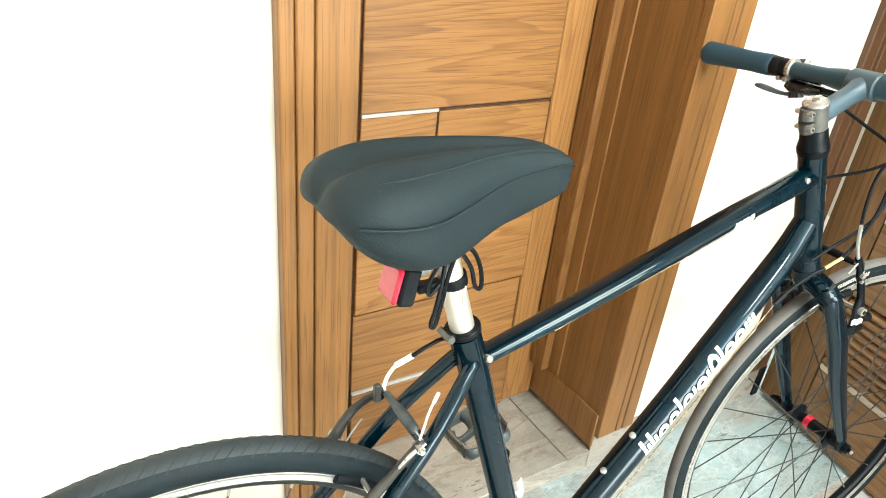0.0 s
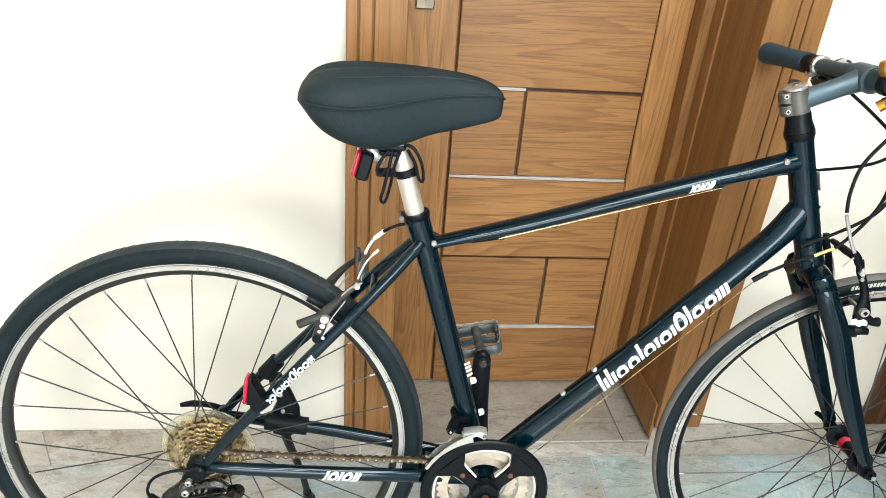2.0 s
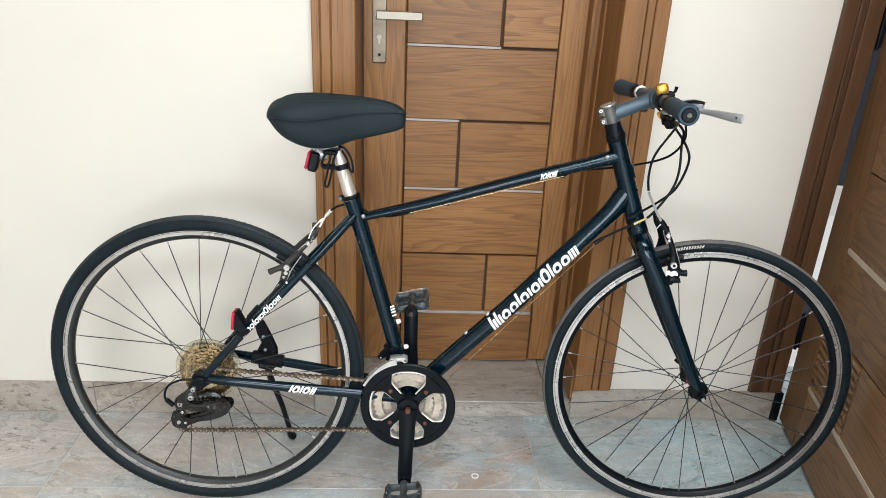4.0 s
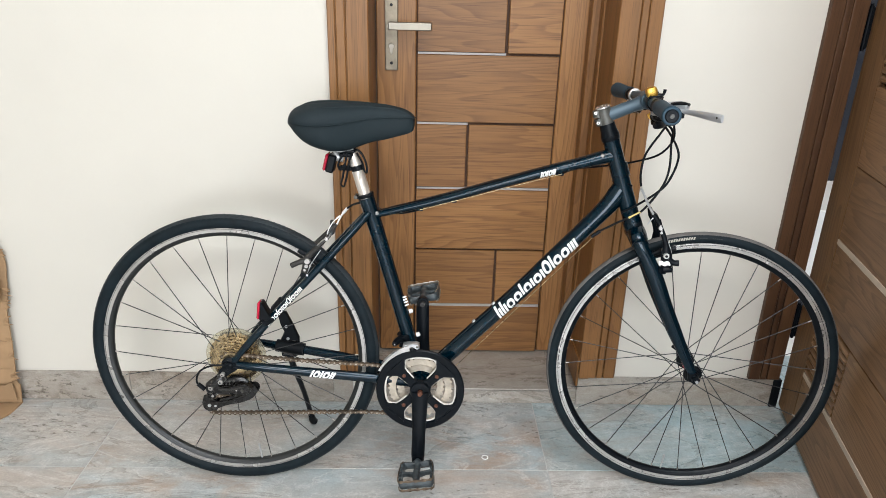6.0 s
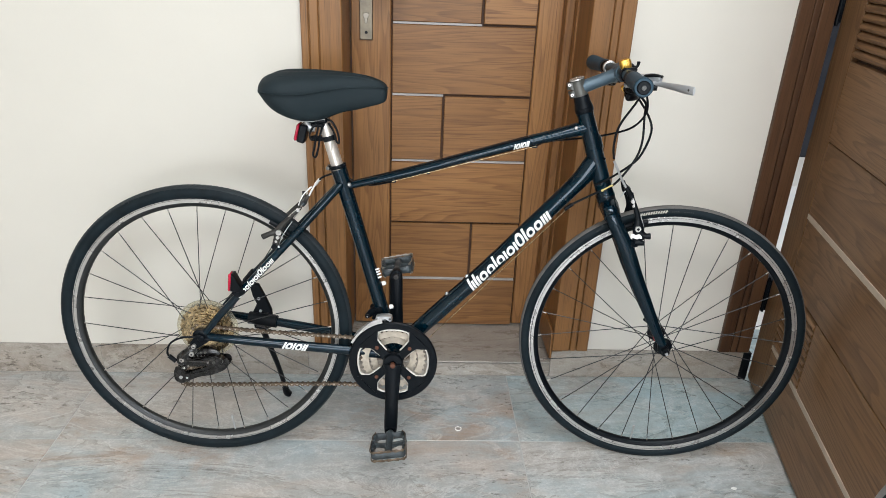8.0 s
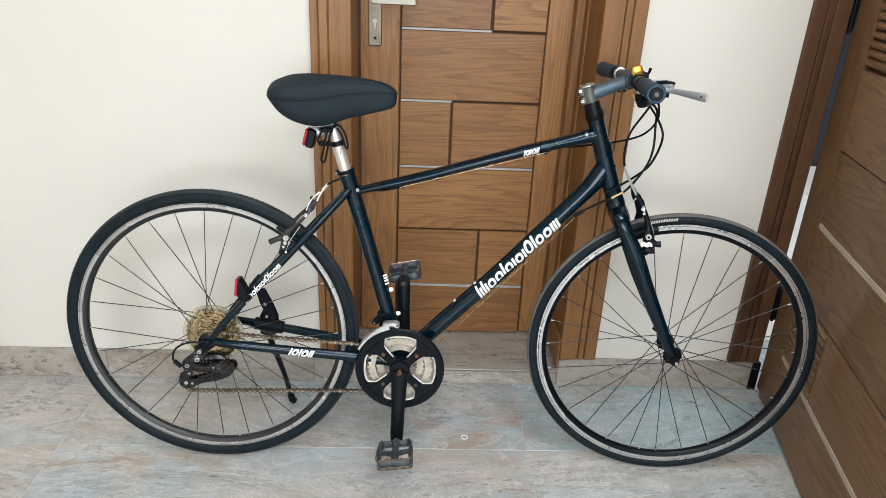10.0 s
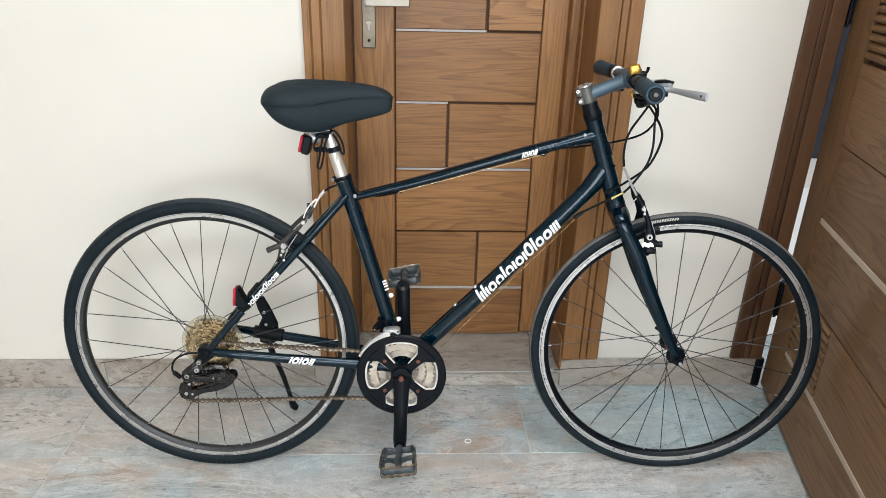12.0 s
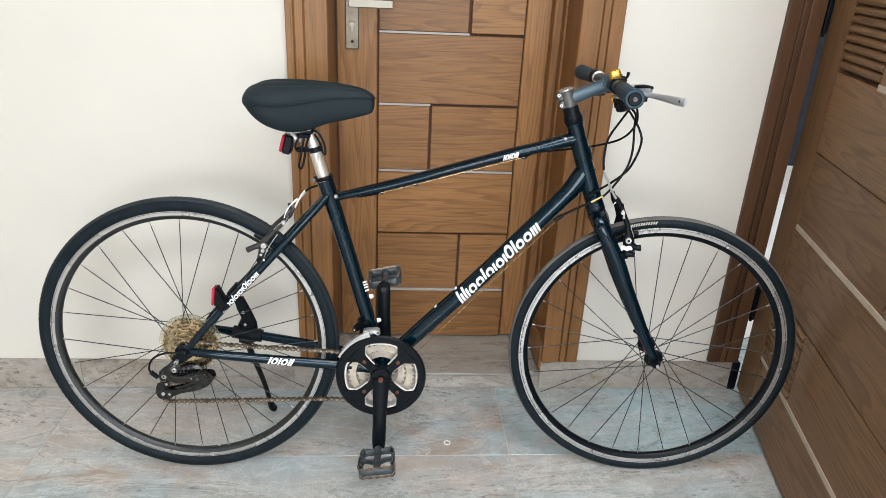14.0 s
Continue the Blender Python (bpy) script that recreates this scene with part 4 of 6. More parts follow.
# seat clamp, post, saddle
bp("seat_clamp", Geo().put(*sweep([(0.3098, 0, 0.7365), (0.3094, 0, 0.738), (0.3083, 0, 0.7435), (0.308, 0, 0.7445)], [0.0188, 0.0198, 0.0198, 0.0188], 20, SIDE)).put(*block((0.285, -0.011, 0.7325), (0.295, 0.011, 0.742), 0.003)), BLACK)
bp("clamp_bolt", Geo().put(*rod((0.288, -0.0128, 0.7375), (0.288, 0.0118, 0.7375), 0.0042, 12)), CLAMPGREY)
bp("seat_post", Geo().put(*sweep([(0.313, 0, 0.724), (0.2815, 0, 0.834), (0.279, 0, 0.843)], [0.0136, 0.0136, 0.0128], 20, SIDE)), POST, "silver alloy seat post")
bp("post_print", Geo().put(*block((0.297, -0.0141, 0.778), (0.3, -0.0128, 0.8))), GREYMARK)
g = Geo()
for s in (-1, 1):
    g.put(*sweep([(0.19, s * 0.03, 0.863), (0.225, s * 0.024, 0.846), (0.262, s * 0.021, 0.8425), (0.286, s * 0.02, 0.8475)], 0.0036, 8, None, 4))
g.put(*sweep([(0.243, 0, 0.837), (0.25, 0, 0.826), (0.262, 0, 0.823)], [0.009, 0.012, 0.008], 12, SIDE, 3))
rails = bp("saddle_rails", g, ALLOY)
part("rail_clamp", Geo().put(*block((0.25, -0.024, 0.8375), (0.29, 0.024, 0.847), 0.003)).put(*block((0.254, -0.018, 0.828), (0.284, 0.018, 0.8375), 0.003)), BLACK, rails)


def saddle():
    # stations: x, half width, crown height, seam height, hem height
    st = [(0.1455, 0.0232, 0.907, 0.9, 0.896), (0.151, 0.0496, 0.923, 0.902, 0.8847), (0.1621, 0.0653, 0.932, 0.9035, 0.8752), (0.1806, 0.0756, 0.94, 0.9035, 0.8643), (0.2038, 0.0789, 0.9435, 0.902, 0.8542),
          (0.2269, 0.0765, 0.945, 0.902, 0.8471), (0.25, 0.0686, 0.9455, 0.9035, 0.844), (0.275, 0.0575, 0.9455, 0.907, 0.846), (0.3, 0.0463, 0.9455, 0.911, 0.855), (0.325, 0.0376, 0.9445, 0.9145, 0.865),
          (0.35, 0.0318, 0.943, 0.9165, 0.8685), (0.375, 0.0276, 0.9395, 0.9175, 0.8755), (0.395, 0.0252, 0.934, 0.918, 0.8805), (0.41, 0.0219, 0.926, 0.917, 0.8855), (0.418, 0.0157, 0.918, 0.913, 0.891)]
    n = 23
    g, seam = Geo(), {-1: [], 1: []}
    ring = 0
    for x, w, zc, zs, zh in st:
        row = []
        for i in range(n):                      # cushion, from one seam over the crown to the other
            a = math.pi * i / (n - 1)
            c, s = math.cos(a), math.sin(a)
            y = w * (abs(c) ** 0.8) * (1 if c >= 0 else -1)
            z = zs + (zc - zs) * (s ** 0.75)
            along_x = min(1.0, max(0.0, (x - 0.14) / 0.03), max(0.15, (0.4 - x) / 0.05))
            channel = -0.012 * math.exp(-(y / (0.009 + 0.12 * w)) ** 2) + 0.005 * math.exp(-((abs(y) - 0.42 * w) / (0.13 * w)) ** 2)
            notch = 0.007 * math.exp(-(y / 0.016) ** 2) * max(0.0, 1 - (x - 0.1455) / 0.03)
            row.append((x + notch, y, z + channel * s * along_x))
        seam[1].append((x, w + 0.0004, zs))
        seam[-1].append((x, -w - 0.0004, zs))
        for k, (fy, fz) in enumerate(((-0.955, 0.06), (-0.965, 0.4), (-0.88, 0.78), (-0.66, 1.04), (-0.35, 0.98), (0.35, 0.98), (0.66, 1.04), (0.88, 0.78), (0.965, 0.4), (0.955, 0.06))):
            row.append((x + 0.013 * min(1.0, fz) * max(0.0, 1 - (x - 0.1455) / 0.05), w * fy, zs - 0.001 + (zh - zs) * fz))
        ring = len(row)
        g.v += row
    m = len(st)
    for i in range(m - 1):
        for j in range(ring):
            k = (j + 1) % ring
            g.f.append((i * ring + j, i * ring + k, (i + 1) * ring + k, (i + 1) * ring + j))
    g.f.append(tuple(range(ring)))
    g.f.append(tuple(range((m - 1) * ring, m * ring)))
    g.s = [0] * len(g.f)
    ob = bp("saddle", g, FABRIC, "padded black fabric saddle cover", sharp=70)
    md = ob.modifiers.new("smooth", "SUBSURF")
    md.levels, md.render_levels = 1, 2
    for sgn in (1, -1):
        part("piping", Geo().put(*sweep(curve_points(seam[sgn][2:], 4), 0.0013, 8)), FABRIC, ob)
    for sgn in (1, -1):     # the fold between the cover's top and its side
        fold = []
        for x, w, zc, zs, zh in st[3:-2]:
            a = math.radians(52 + 90 * max(0.0, (0.2 - x)))
            fold.append((x, sgn * w * math.cos(a) ** 0.8, zs + (zc - zs) * math.sin(a) ** 0.75 - 0.0021))
        part("fold", Geo().put(*sweep(fold, [0.0012] + [0.0026] * (len(fold) - 2) + [0.0012], 8, None, 3)), FABRIC, ob)
    return ob


saddle()
# drawcords of the cover, hanging below it
for pts in ([(0.274, -0.016, 0.848), (0.268, -0.02, 0.815), (0.262, -0.02, 0.785), (0.258, -0.019, 0.768), (0.264, -0.017, 0.764), (0.271, -0.017, 0.79), (0.275, -0.018, 0.815), (0.286, -0.017, 0.847)],
            [(0.284, -0.016, 0.846), (0.3, -0.02, 0.842), (0.312, -0.019, 0.82), (0.315, -0.018, 0.797), (0.309, -0.016, 0.799), (0.303, -0.016, 0.82), (0.292, -0.015, 0.838)],
            [(0.276, -0.012, 0.846), (0.262, -0.02, 0.832), (0.252, -0.02, 0.812), (0.256, -0.019, 0.802), (0.266, -0.019, 0.812)]):
    bp("drawcord", Geo().put(*sweep(pts, 0.0023, 7, None, 5)), BLACKP, "black cord loop")

# rear lamp under the saddle
bp("lamp_strap", Geo().put(*sweep([(0.2935, 0, 0.7975), (0.2905, 0, 0.8085)], [0.0152, 0.0152], 18, SIDE)).put(*block((0.25, -0.007, 0.796), (0.28, 0.007, 0.806), 0.002)), BLACKP)
m = Matrix.Translation((0.232, 0, 0.813)) @ Matrix.Rotation(radians(14), 4, "Y")
bp("rear_lamp", Geo().put(*block((-0.006, -0.019, -0.02), (0.012, 0.019, 0.02), 0.003)), BLACKP, "red bicycle tail lamp", m)
bp("lamp_lens", Geo().put(*block((-0.0125, -0.018, -0.019), (-0.0055, 0.018, 0.019), 0.003)), RED, "red plastic lens", m)

# wheels
rear_hub = [(0.004, -0.075), (0.0085, -0.074), (0.0085, -0.066), (0.017, -0.064), (0.017, -0.022), (0.029, -0.021), (0.029, -0.018), (0.014, -0.014), (0.0125, 0.026), (0.026, 0.031), (0.026, 0.034), (0.012, 0.037), (0.009, 0.066), (0.0055, 0.074)]
front_hub = [(0.004, -0.066), (0.0055, -0.064), (0.0065, -0.058), (0.01, -0.05), (0.012, -0.04), (0.0215, -0.037), (0.0215, -0.033), (0.011, -0.028), (0.0105, 0.028), (0.0215, 0.033), (0.0215, 0.037), (0.012, 0.04), (0.01, 0.05), (0.006, 0.064)]
rear_wheel = wheel("rear_wheel", "black rear wheel with silver brake track", bike, Matrix.Translation(RH), 90.9, 0.027, 0.027, rear_hub, REARTREAD, -81, REAR_LACING, REAR_TYRE, RIMGREY, 0.2945)
front_wheel = wheel("front_wheel", "black front wheel with grey dusty tyre", bike, STEER @ Matrix.Translation(FH), 92.2, 0.0195, 0.035, front_hub, DUSTY, -96, FRONT_LACING, FRONT_TYRE)


def tread_marks(parent):
    """Slanted sipes along both shoulders of the rear tyre."""
    g = Geo()
    for i in range(170):
        a0 = 2 * math.pi * i / 170
        for s in (-1, 1):
            pts = []
            for k in range(4):
                phi = radians(12 + 15 * k) * s
                a = a0 + 0.012 * k
                r = REAR_TYRE[0] + (REAR_TYRE[1] + 0.0001) * math.cos(phi)
                pts.append((r * math.cos(a), (REAR_TYRE[1] + 0.0001) * math.sin(phi), r * math.sin(a)))
            g.put(*sweep(pts, 0.00045, 4))
    part("tread_pattern", g, TREAD, parent)


tread_marks(rear_wheel)


def tyre_print(parent):
    """Pale bars on the near side of the front tyre."""
    g, g2 = Geo(), Geo()
    def patch(geo, d0, d1, f0, f1, lean=0.0):
        v = []
        for d in (d0, d1):
            for ph, k in ((f0, lean), (f1, 0.0)):
                for e in (0.0, 0.0006):
                    a, p = radians(d + k), radians(ph)
                    r = FRONT_TYRE[0] + (FRONT_TYRE[1] + e) * math.cos(p)
                    v.append((r * math.cos(a), (FRONT_TYRE[1] + e) * math.sin(p), r * math.sin(a)))
        geo.put(v, [(1, 3, 7, 5), (0, 4, 6, 2), (0, 1, 5, 4), (2, 6, 7, 3), (0, 2, 3, 1), (4, 5, 7, 6)])
    for i in range(13):
        patch(g, 107.6 - i * 0.95, 106.95 - i * 0.95, -90, -66, 0.5)
    for i in range(11):
        if i not in (4, 5):
            patch(g2, 94.0 - i * 0.8, 93.45 - i * 0.8, -84, -75)
    part("tyre_print", g, GREYMARK, parent, "pale worn bars printed on the tyre")
    part("tyre_print", g2, TREAD, parent)


tyre_print(front_wheel)


def toothed(r, teeth, depth, y0, y1, hole):
    n = teeth * 4
    outl = []
    for i in range(n):
        a = 2 * math.pi * i / n
        rr = r + (depth if i % 4 in (1, 2) else 0) * (1 if i % 4 == 1 else 0.8)
        outl.append((rr * math.cos(a), rr * math.sin(a)))
    v, f = [], []
    for y in (y0, y1):
        v += [(x, y, z) for x, z in outl]
        v += [(hole * math.cos(2 * math.pi * i / n), y, hole * math.sin(2 * math.pi * i / n)) for i in range(n)]
    for i in range(n):
        j = (i + 1) % n
        f += [(i, j, n + j, n + i), (2 * n + i, 3 * n + i, 3 * n + j, 2 * n + j), (i, 2 * n + i, 2 * n + j, j), (n + i, n + j, 3 * n + j, 3 * n + i)]
    return v, f


# cassette and spoke guard
MR = Matrix.Translation((-0.001, 0.0, 0.3435))
guard = [(0.03, -0.0195), (0.066, -0.0185), (0.0715, -0.0215), (0.0725, -0.0205), (0.067, -0.017), (0.03, -0.018)]
bp("spoke_guard", Geo().put(*lathe(guard, 48)), DISC, "yellowed clear plastic spoke guard", MR)
for i, (t, y) in enumerate(zip((30, 26, 23, 20, 18, 16, 14, 12), [-0.0255 - 0.0046 * k for k in range(8)])):
    r = 0.0127 * t / (2 * math.pi) - 0.001
    bp("sprocket", Geo().put(*toothed(r + 0.0014, t, 0.0024, y - 0.0008, y + 0.0008, max(r - 0.014, 0.012))), COG, "tarnished steel sprocket" if i == 0 else "", MR @ Matrix.Rotation(0.37 * i, 4, "Y"))
bp("lockring", Geo().put(*lathe([(0.008, -0.064), (0.016, -0.064), (0.0165, -0.061), (0.008, -0.061)], 24)), BLACK, "", MR)
g = Geo().put(*sweep([(0, 0.066, 0.343), (0, 0.082, 0.343)], [0.008, 0.009], 14))
g.put(*sweep([(0.002, 0.079, 0.343), (-0.02, 0.083, 0.349), (-0.05, 0.083, 0.352), (-0.072, 0.081, 0.35)], [(0.006, 0.004), (0.0055, 0.0035), (0.007, 0.003), (0.004, 0.002)], 10, SIDE, 4))
bp("quick_release_lever", g, BLACK)
bp("axle_nut", Geo().put(*sweep([(0, -0.067, 0.343), (0, -0.078, 0.343), (0, -0.081, 0.343)], [0.0088, 0.0085, 0.005], 14)), BLACK)

# cranks and chainrings
MB = Matrix.Translation(BB)
ring_prof = [(0.0855, -0.0525), (0.0885, -0.0565), (0.1015, -0.0565), (0.1045, -0.054), (0.1045, -0.0505), (0.101, -0.0485), (0.0875, -0.0495)]
bp("chain_guard", Geo().put(*lathe(ring_prof, 72)), BLACK, "black chain guard ring", MB)
for r, t, y in ((0.0895, 48, -0.046), (0.0735, 38, -0.0385), (0.054, 28, -0.031)):
    bp("chainring", Geo().put(*toothed(r, t, 0.004, y - 0.0012, y + 0.0012, r - (0.0075 if t == 48 else 0.0145))), CREAM, "grimy alloy chainring" if t == 48 else "", MB)
spider = Geo()
for k in range(4):
    a = radians(45 + 90 * k)
    ca, sa = math.cos(a), math.sin(a)
    pts = []
    for r, w in ((0.012, 0.017), (0.028, 0.0095), (0.055, 0.011), (0.066, 0.0135), (0.0785, 0.0265), (0.0875, 0.0345)):
        pts.append((r, w))
    outl = [(r * ca - w * sa, r * sa + w * ca) for r, w in pts] + [(r * ca + w * sa, r * sa - w * ca) for r, w in pts[::-1]]
    spider.put(*plate(outl, -0.057, -0.0475, 0.002))
spider.put(*lathe([(0.008, -0.064), (0.022, -0.0635), (0.0245, -0.06), (0.0245, -0.046), (0.008, -0.046)], 28))
bp("spider", spider, BLACK, "", MB)
for k in range(4):
    a = radians(90 * k)
    ca, sa = math.cos(a), math.sin(a)
    half = [(0.03, 0.0165), (0.044, 0.028), (0.055, 0.0365), (0.061, 0.0385), (0.0685, 0.0375), (0.0755, 0.0345), (0.08, 0.028), (0.0825, 0.014)]
    pl = half + [(0.083, 0.0)] + [(r, -w) for r, w in half[::-1]]
    pts = [(r * ca - w * sa, -0.0505, r * sa + w * ca) for r, w in pl]
    bp("window_edge", Geo().put(*sweep(pts, 0.0026, 8)), WINDOW, "", MB)
    b = radians(45 + 90 * k)
    bp("ring_bolt", Geo().put(*disc_at((0.0545 * math.cos(b), 0.0545 * math.sin(b)), 0.0046, -0.0595, -0.055, 14)), OXIDE, "", MB)


def crank(s, down):
    y0 = s * 0.063
    d = -1 if down else 1
    pts = [(BB[0], y0, BB[2]), (BB[0], y0 + s * 0.003, BB[2] + d * 0.03), (BB[0] - 0.001, y0 + s * 0.012, BB[2] + d * 0.1), (BB[0] - 0.002, y0 + s * 0.017, BB[2] + d * 0.155), (BB[0] - 0.002, y0 + s * 0.018, BB[2] + d * 0.172)]
    arm = bp("crank_arm", Geo().put(*sweep(pts, [(0.021, 0.009), (0.0185, 0.0085), (0.0158, 0.0075), (0.016, 0.0075), (0.0145, 0.0065)], 16, SIDE, 3))
             .put(*disc_at((BB[0] - 0.002, BB[2] + d * 0.17), 0.0145, min(y0 + s * 0.011, y0 + s * 0.025), max(y0 + s * 0.011, y0 + s * 0.025), 20, 0.002)), BLACK, "black crank arm")
    part("crank_bolt", Geo().put(*disc_at((BB[0], BB[2]), 0.0062, min(y0, y0 + s * 0.0125), max(y0, y0 + s * 0.0125), 18, 0.002)), OXIDE, arm)
    part("pedal_eye", Geo().put(*disc_at((BB[0] - 0.002, BB[2] + d * 0.17), 0.0065, min(y0, y0 + s * 0.027), max(y0, y0 + s * 0.027), 16)), WORNARM, arm)
    return (BB[0] - 0.002, y0 + s * 0.025, BB[2] + d * 0.17)


def pedal(at, s, tilt, edge):
    m = Matrix.Translation(at) @ Matrix.Rotation(radians(tilt), 4, "Y") @ Matrix.Diagonal((0.88, 0.9 * s, 0.92, 1))
    body = Geo().put(*sweep([(0, 0.0, 0), (0, 0.012, 0), (0, 0.022, 0), (0, 0.04, 0), (0, 0.062, 0), (0, 0.085, 0), (0, 0.098, 0)], [0.007, 0.0125, 0.0115, 0.0085, 0.0115, 0.0085, 0.012], 14, None, 3))
    for x in (-1, 1):
        # side wing, then the two struts that tie it to the barrel
        body.put(*sweep([(x * 0.006, 0.02, 0), (x * 0.028, 0.018, 0), (x * 0.037, 0.023, 0), (x * 0.041, 0.05, 0), (x * 0.042, 0.09, 0), (x * 0.037, 0.0995, 0), (x * 0.02, 0.1005, 0), (0, 0.1005, 0)],
                        [(0.004, 0.009), (0.005, 0.0105), (0.005, 0.012), (0.0042, 0.012), (0.0042, 0.012), (0.0045, 0.0115), (0.0042, 0.0105), (0.0042, 0.0105)], 10, (0, 0, 1), 3))
        body.put(*sweep([(x * 0.006, 0.062, 0), (x * 0.024, 0.056, 0), (x * 0.039, 0.054, 0)], [(0.008, 0.008), (0.005, 0.007), (0.006, 0.008)], 8, (0, 0, 1), 3))
        for k in range(4):
            body.put(*block((x * 0.041 - 0.004, 0.03 + 0.017 * k, -0.0145), (x * 0.041 + 0.004, 0.036 + 0.017 * k, 0.0145), 0.0015))
    ob = bp("pedal", body, PEDALGREY, "scuffed dark caged pedal with worn metal edge", m)
    for z in (-0.0125, 0.0125):
        rim_pts = curve_points([(-0.036, 0.021, z), (-0.0415, 0.03, z), (-0.045, 0.06, z), (-0.0462, 0.09, z), (-0.0455, 0.0985, z), (-0.039, 0.1045, z), (-0.02, 0.1055, z), (0.0, 0.1057, z), (0.02, 0.1055, z), (0.039, 0.1045, z), (0.0455, 0.0985, z), (0.0462, 0.09, z), (0.045, 0.06, z), (0.0415, 0.03, z), (0.036, 0.021, z)], 4)
        g = Geo().put(*sweep(rim_pts, [(0.0013, 0.0045 if i % 4 < 2 else 0.0026) for i in range(len(rim_pts))], 6, (0, 0, 1)))
        part("cage", g, edge, ob, "worn metal pedal cage edge")
    return ob


pedal(crank(-1, True), -1, -8, RUST)
pedal(crank(1, False), 1, -12, PIN)


# chain
def chain_run(pts):
    line = curve_points([Vector(p) for p in pts], 24)
    d, acc, nodes = 0.0127, 0.0, [line[0]]
    for a, b in zip(line, line[1:]):
        seg = (b - a).length
        while acc + seg >= d:
            a = a + (b - a).normalized() * (d - acc)
            seg = (b - a).length
            acc = 0.0
            nodes.append(a.copy())
        acc += seg
    g = Geo()
    for i, (a, b) in enumerate(zip(nodes, nodes[1:])):
        t = (b - a).normalized()
        n = Vector((-t.z, 0, t.x))
        for s in (-1, 1):
            y = s * (0.0031 if i % 2 else 0.0021)
            outl = []
            for c, h in ((0.0039, 0.0), (0.0032, 0.0036), (0.0, 0.0049), (-0.003, 0.0036)):
                outl.append(b + t * c + n * h)
            outl.append((a + b) * 0.5 + n * 0.0021)
            for c, h in ((0.003, 0.0036), (0.0, 0.0049), (-0.0032, 0.0036), (-0.0039, 0.0), (-0.0032, -0.0036), (0.0, -0.0049), (0.003, -0.0036)):
                outl.append(a + t * c + n * h)
            outl.append((a + b) * 0.5 - n * 0.0021)
            for c, h in ((-0.003, -0.0036), (0.0, -0.0049), (0.0032, -0.0036)):
                outl.append(b + t * c + n * h)
            q = len(outl)
            v = [(p.x, p.y + y - 0.0005, p.z) for p in outl] + [(p.x, p.y + y + 0.0005, p.z) for p in outl]
            g.put(v, [tuple(range(q)), tuple(range(2 * q - 1, q - 1, -1))] + [(k, (k + 1) % q, q + (k + 1) % q, q + k) for k in range(q)])
        g.put(*rod((a.x, a.y - 0.0042, a.z), (a.x, a.y + 0.0042, a.z), 0.002, 8), slot=1)
    return g


g = chain_run([(-0.027, -0.053, 0.345), (-0.019, -0.053, 0.363), (0.004, -0.053, 0.3665), (0.05, -0.0525, 0.36), (0.16, -0.05, 0.352), (0.3, -0.047, 0.345), (0.37, -0.046, 0.344), (0.405, -0.046, 0.369), (0.441, -0.046, 0.377), (0.48, -0.046, 0.368), (0.515, -0.046, 0.34)])
low = chain_run([(0.515, -0.046, 0.225), (0.48, -0.046, 0.2), (0.441, -0.046, 0.1925), (0.4, -0.046, 0.2), (0.343, -0.046, 0.217), (0.135, -0.046, 0.2105), (-0.045, -0.047, 0.2045), (-0.062, -0.047, 0.21), (-0.07, -0.047, 0.226), (-0.055, -0.047, 0.246), (0.0, -0.047, 0.262), (0.022, -0.046, 0.288), (0.01, -0.045, 0.312)])
bp("chain_upper_run", g, [RUST, PIN], "rusty bicycle chain")["kind"] = "stuff"
bp("chain_lower_run", low, [RUST, PIN], "rusty bicycle chain")["kind"] = "stuff"

# rear derailleur
rd = bp("rear_derailleur", Geo().put(*sweep([(-0.018, -0.066, 0.318), (-0.03, -0.07, 0.305), (-0.05, -0.072, 0.29), (-0.052, -0.07, 0.276)], [(0.012, 0.008), (0.013, 0.01), (0.012, 0.009), (0.009, 0.008)], 14, SIDE, 3))
        .put(*sweep([(-0.05, -0.07, 0.284), (-0.015, -0.07, 0.279), (0.02, -0.066, 0.283), (0.038, -0.062, 0.287)], [(0.011, 0.006), (0.0125, 0.008), (0.0135, 0.008), (0.008, 0.006)], 14, SIDE, 3)), RESIN, "black rear derailleur")
for (u, v), r in (((-0.018, 0.3225), 0.005), ((-0.048, 0.287), 0.006), ((-0.024, 0.303), 0.0058), ((0.012, 0.283), 0.0025), ((-0.034, 0.272), 0.0022)):
    part("pivot_bolt", Geo().put(*disc_at((u, v), r, -0.081, -0.066, 16, 0.0012)).put(*disc_at((u, v), r * 0.36, -0.0815, -0.0805, 6, 0), slot=1), [TRACK, BLACK], rd)
part("hanger", Geo().put(*plate([(0.012, 0.352), (0.016, 0.334), (0.0, 0.322), (-0.014, 0.313), (-0.026, 0.314), (-0.03, 0.326), (-0.018, 0.343), (-0.006, 0.356)], -0.072, -0.0655, 0.0015)), BLACK, rd)
part("inner_link", Geo().put(*sweep([(-0.046, -0.06, 0.281), (-0.02, -0.056, 0.292), (0.012, -0.054, 0.297), (0.032, -0.055, 0.29)], [(0.008, 0.005), (0.012, 0.007), (0.013, 0.008), (0.009, 0.006)], 12, SIDE, 3)), RESIN, rd)
part("outer_link", Geo().put(*plate([(-0.05, 0.287), (-0.036, 0.294), (-0.012, 0.289), (0.012, 0.296), (0.032, 0.3), (0.046, 0.292), (0.044, 0.277), (0.03, 0.271), (0.004, 0.273), (-0.026, 0.2695), (-0.046, 0.274)], -0.0785, -0.0725, 0.0025)), RESIN, rd)
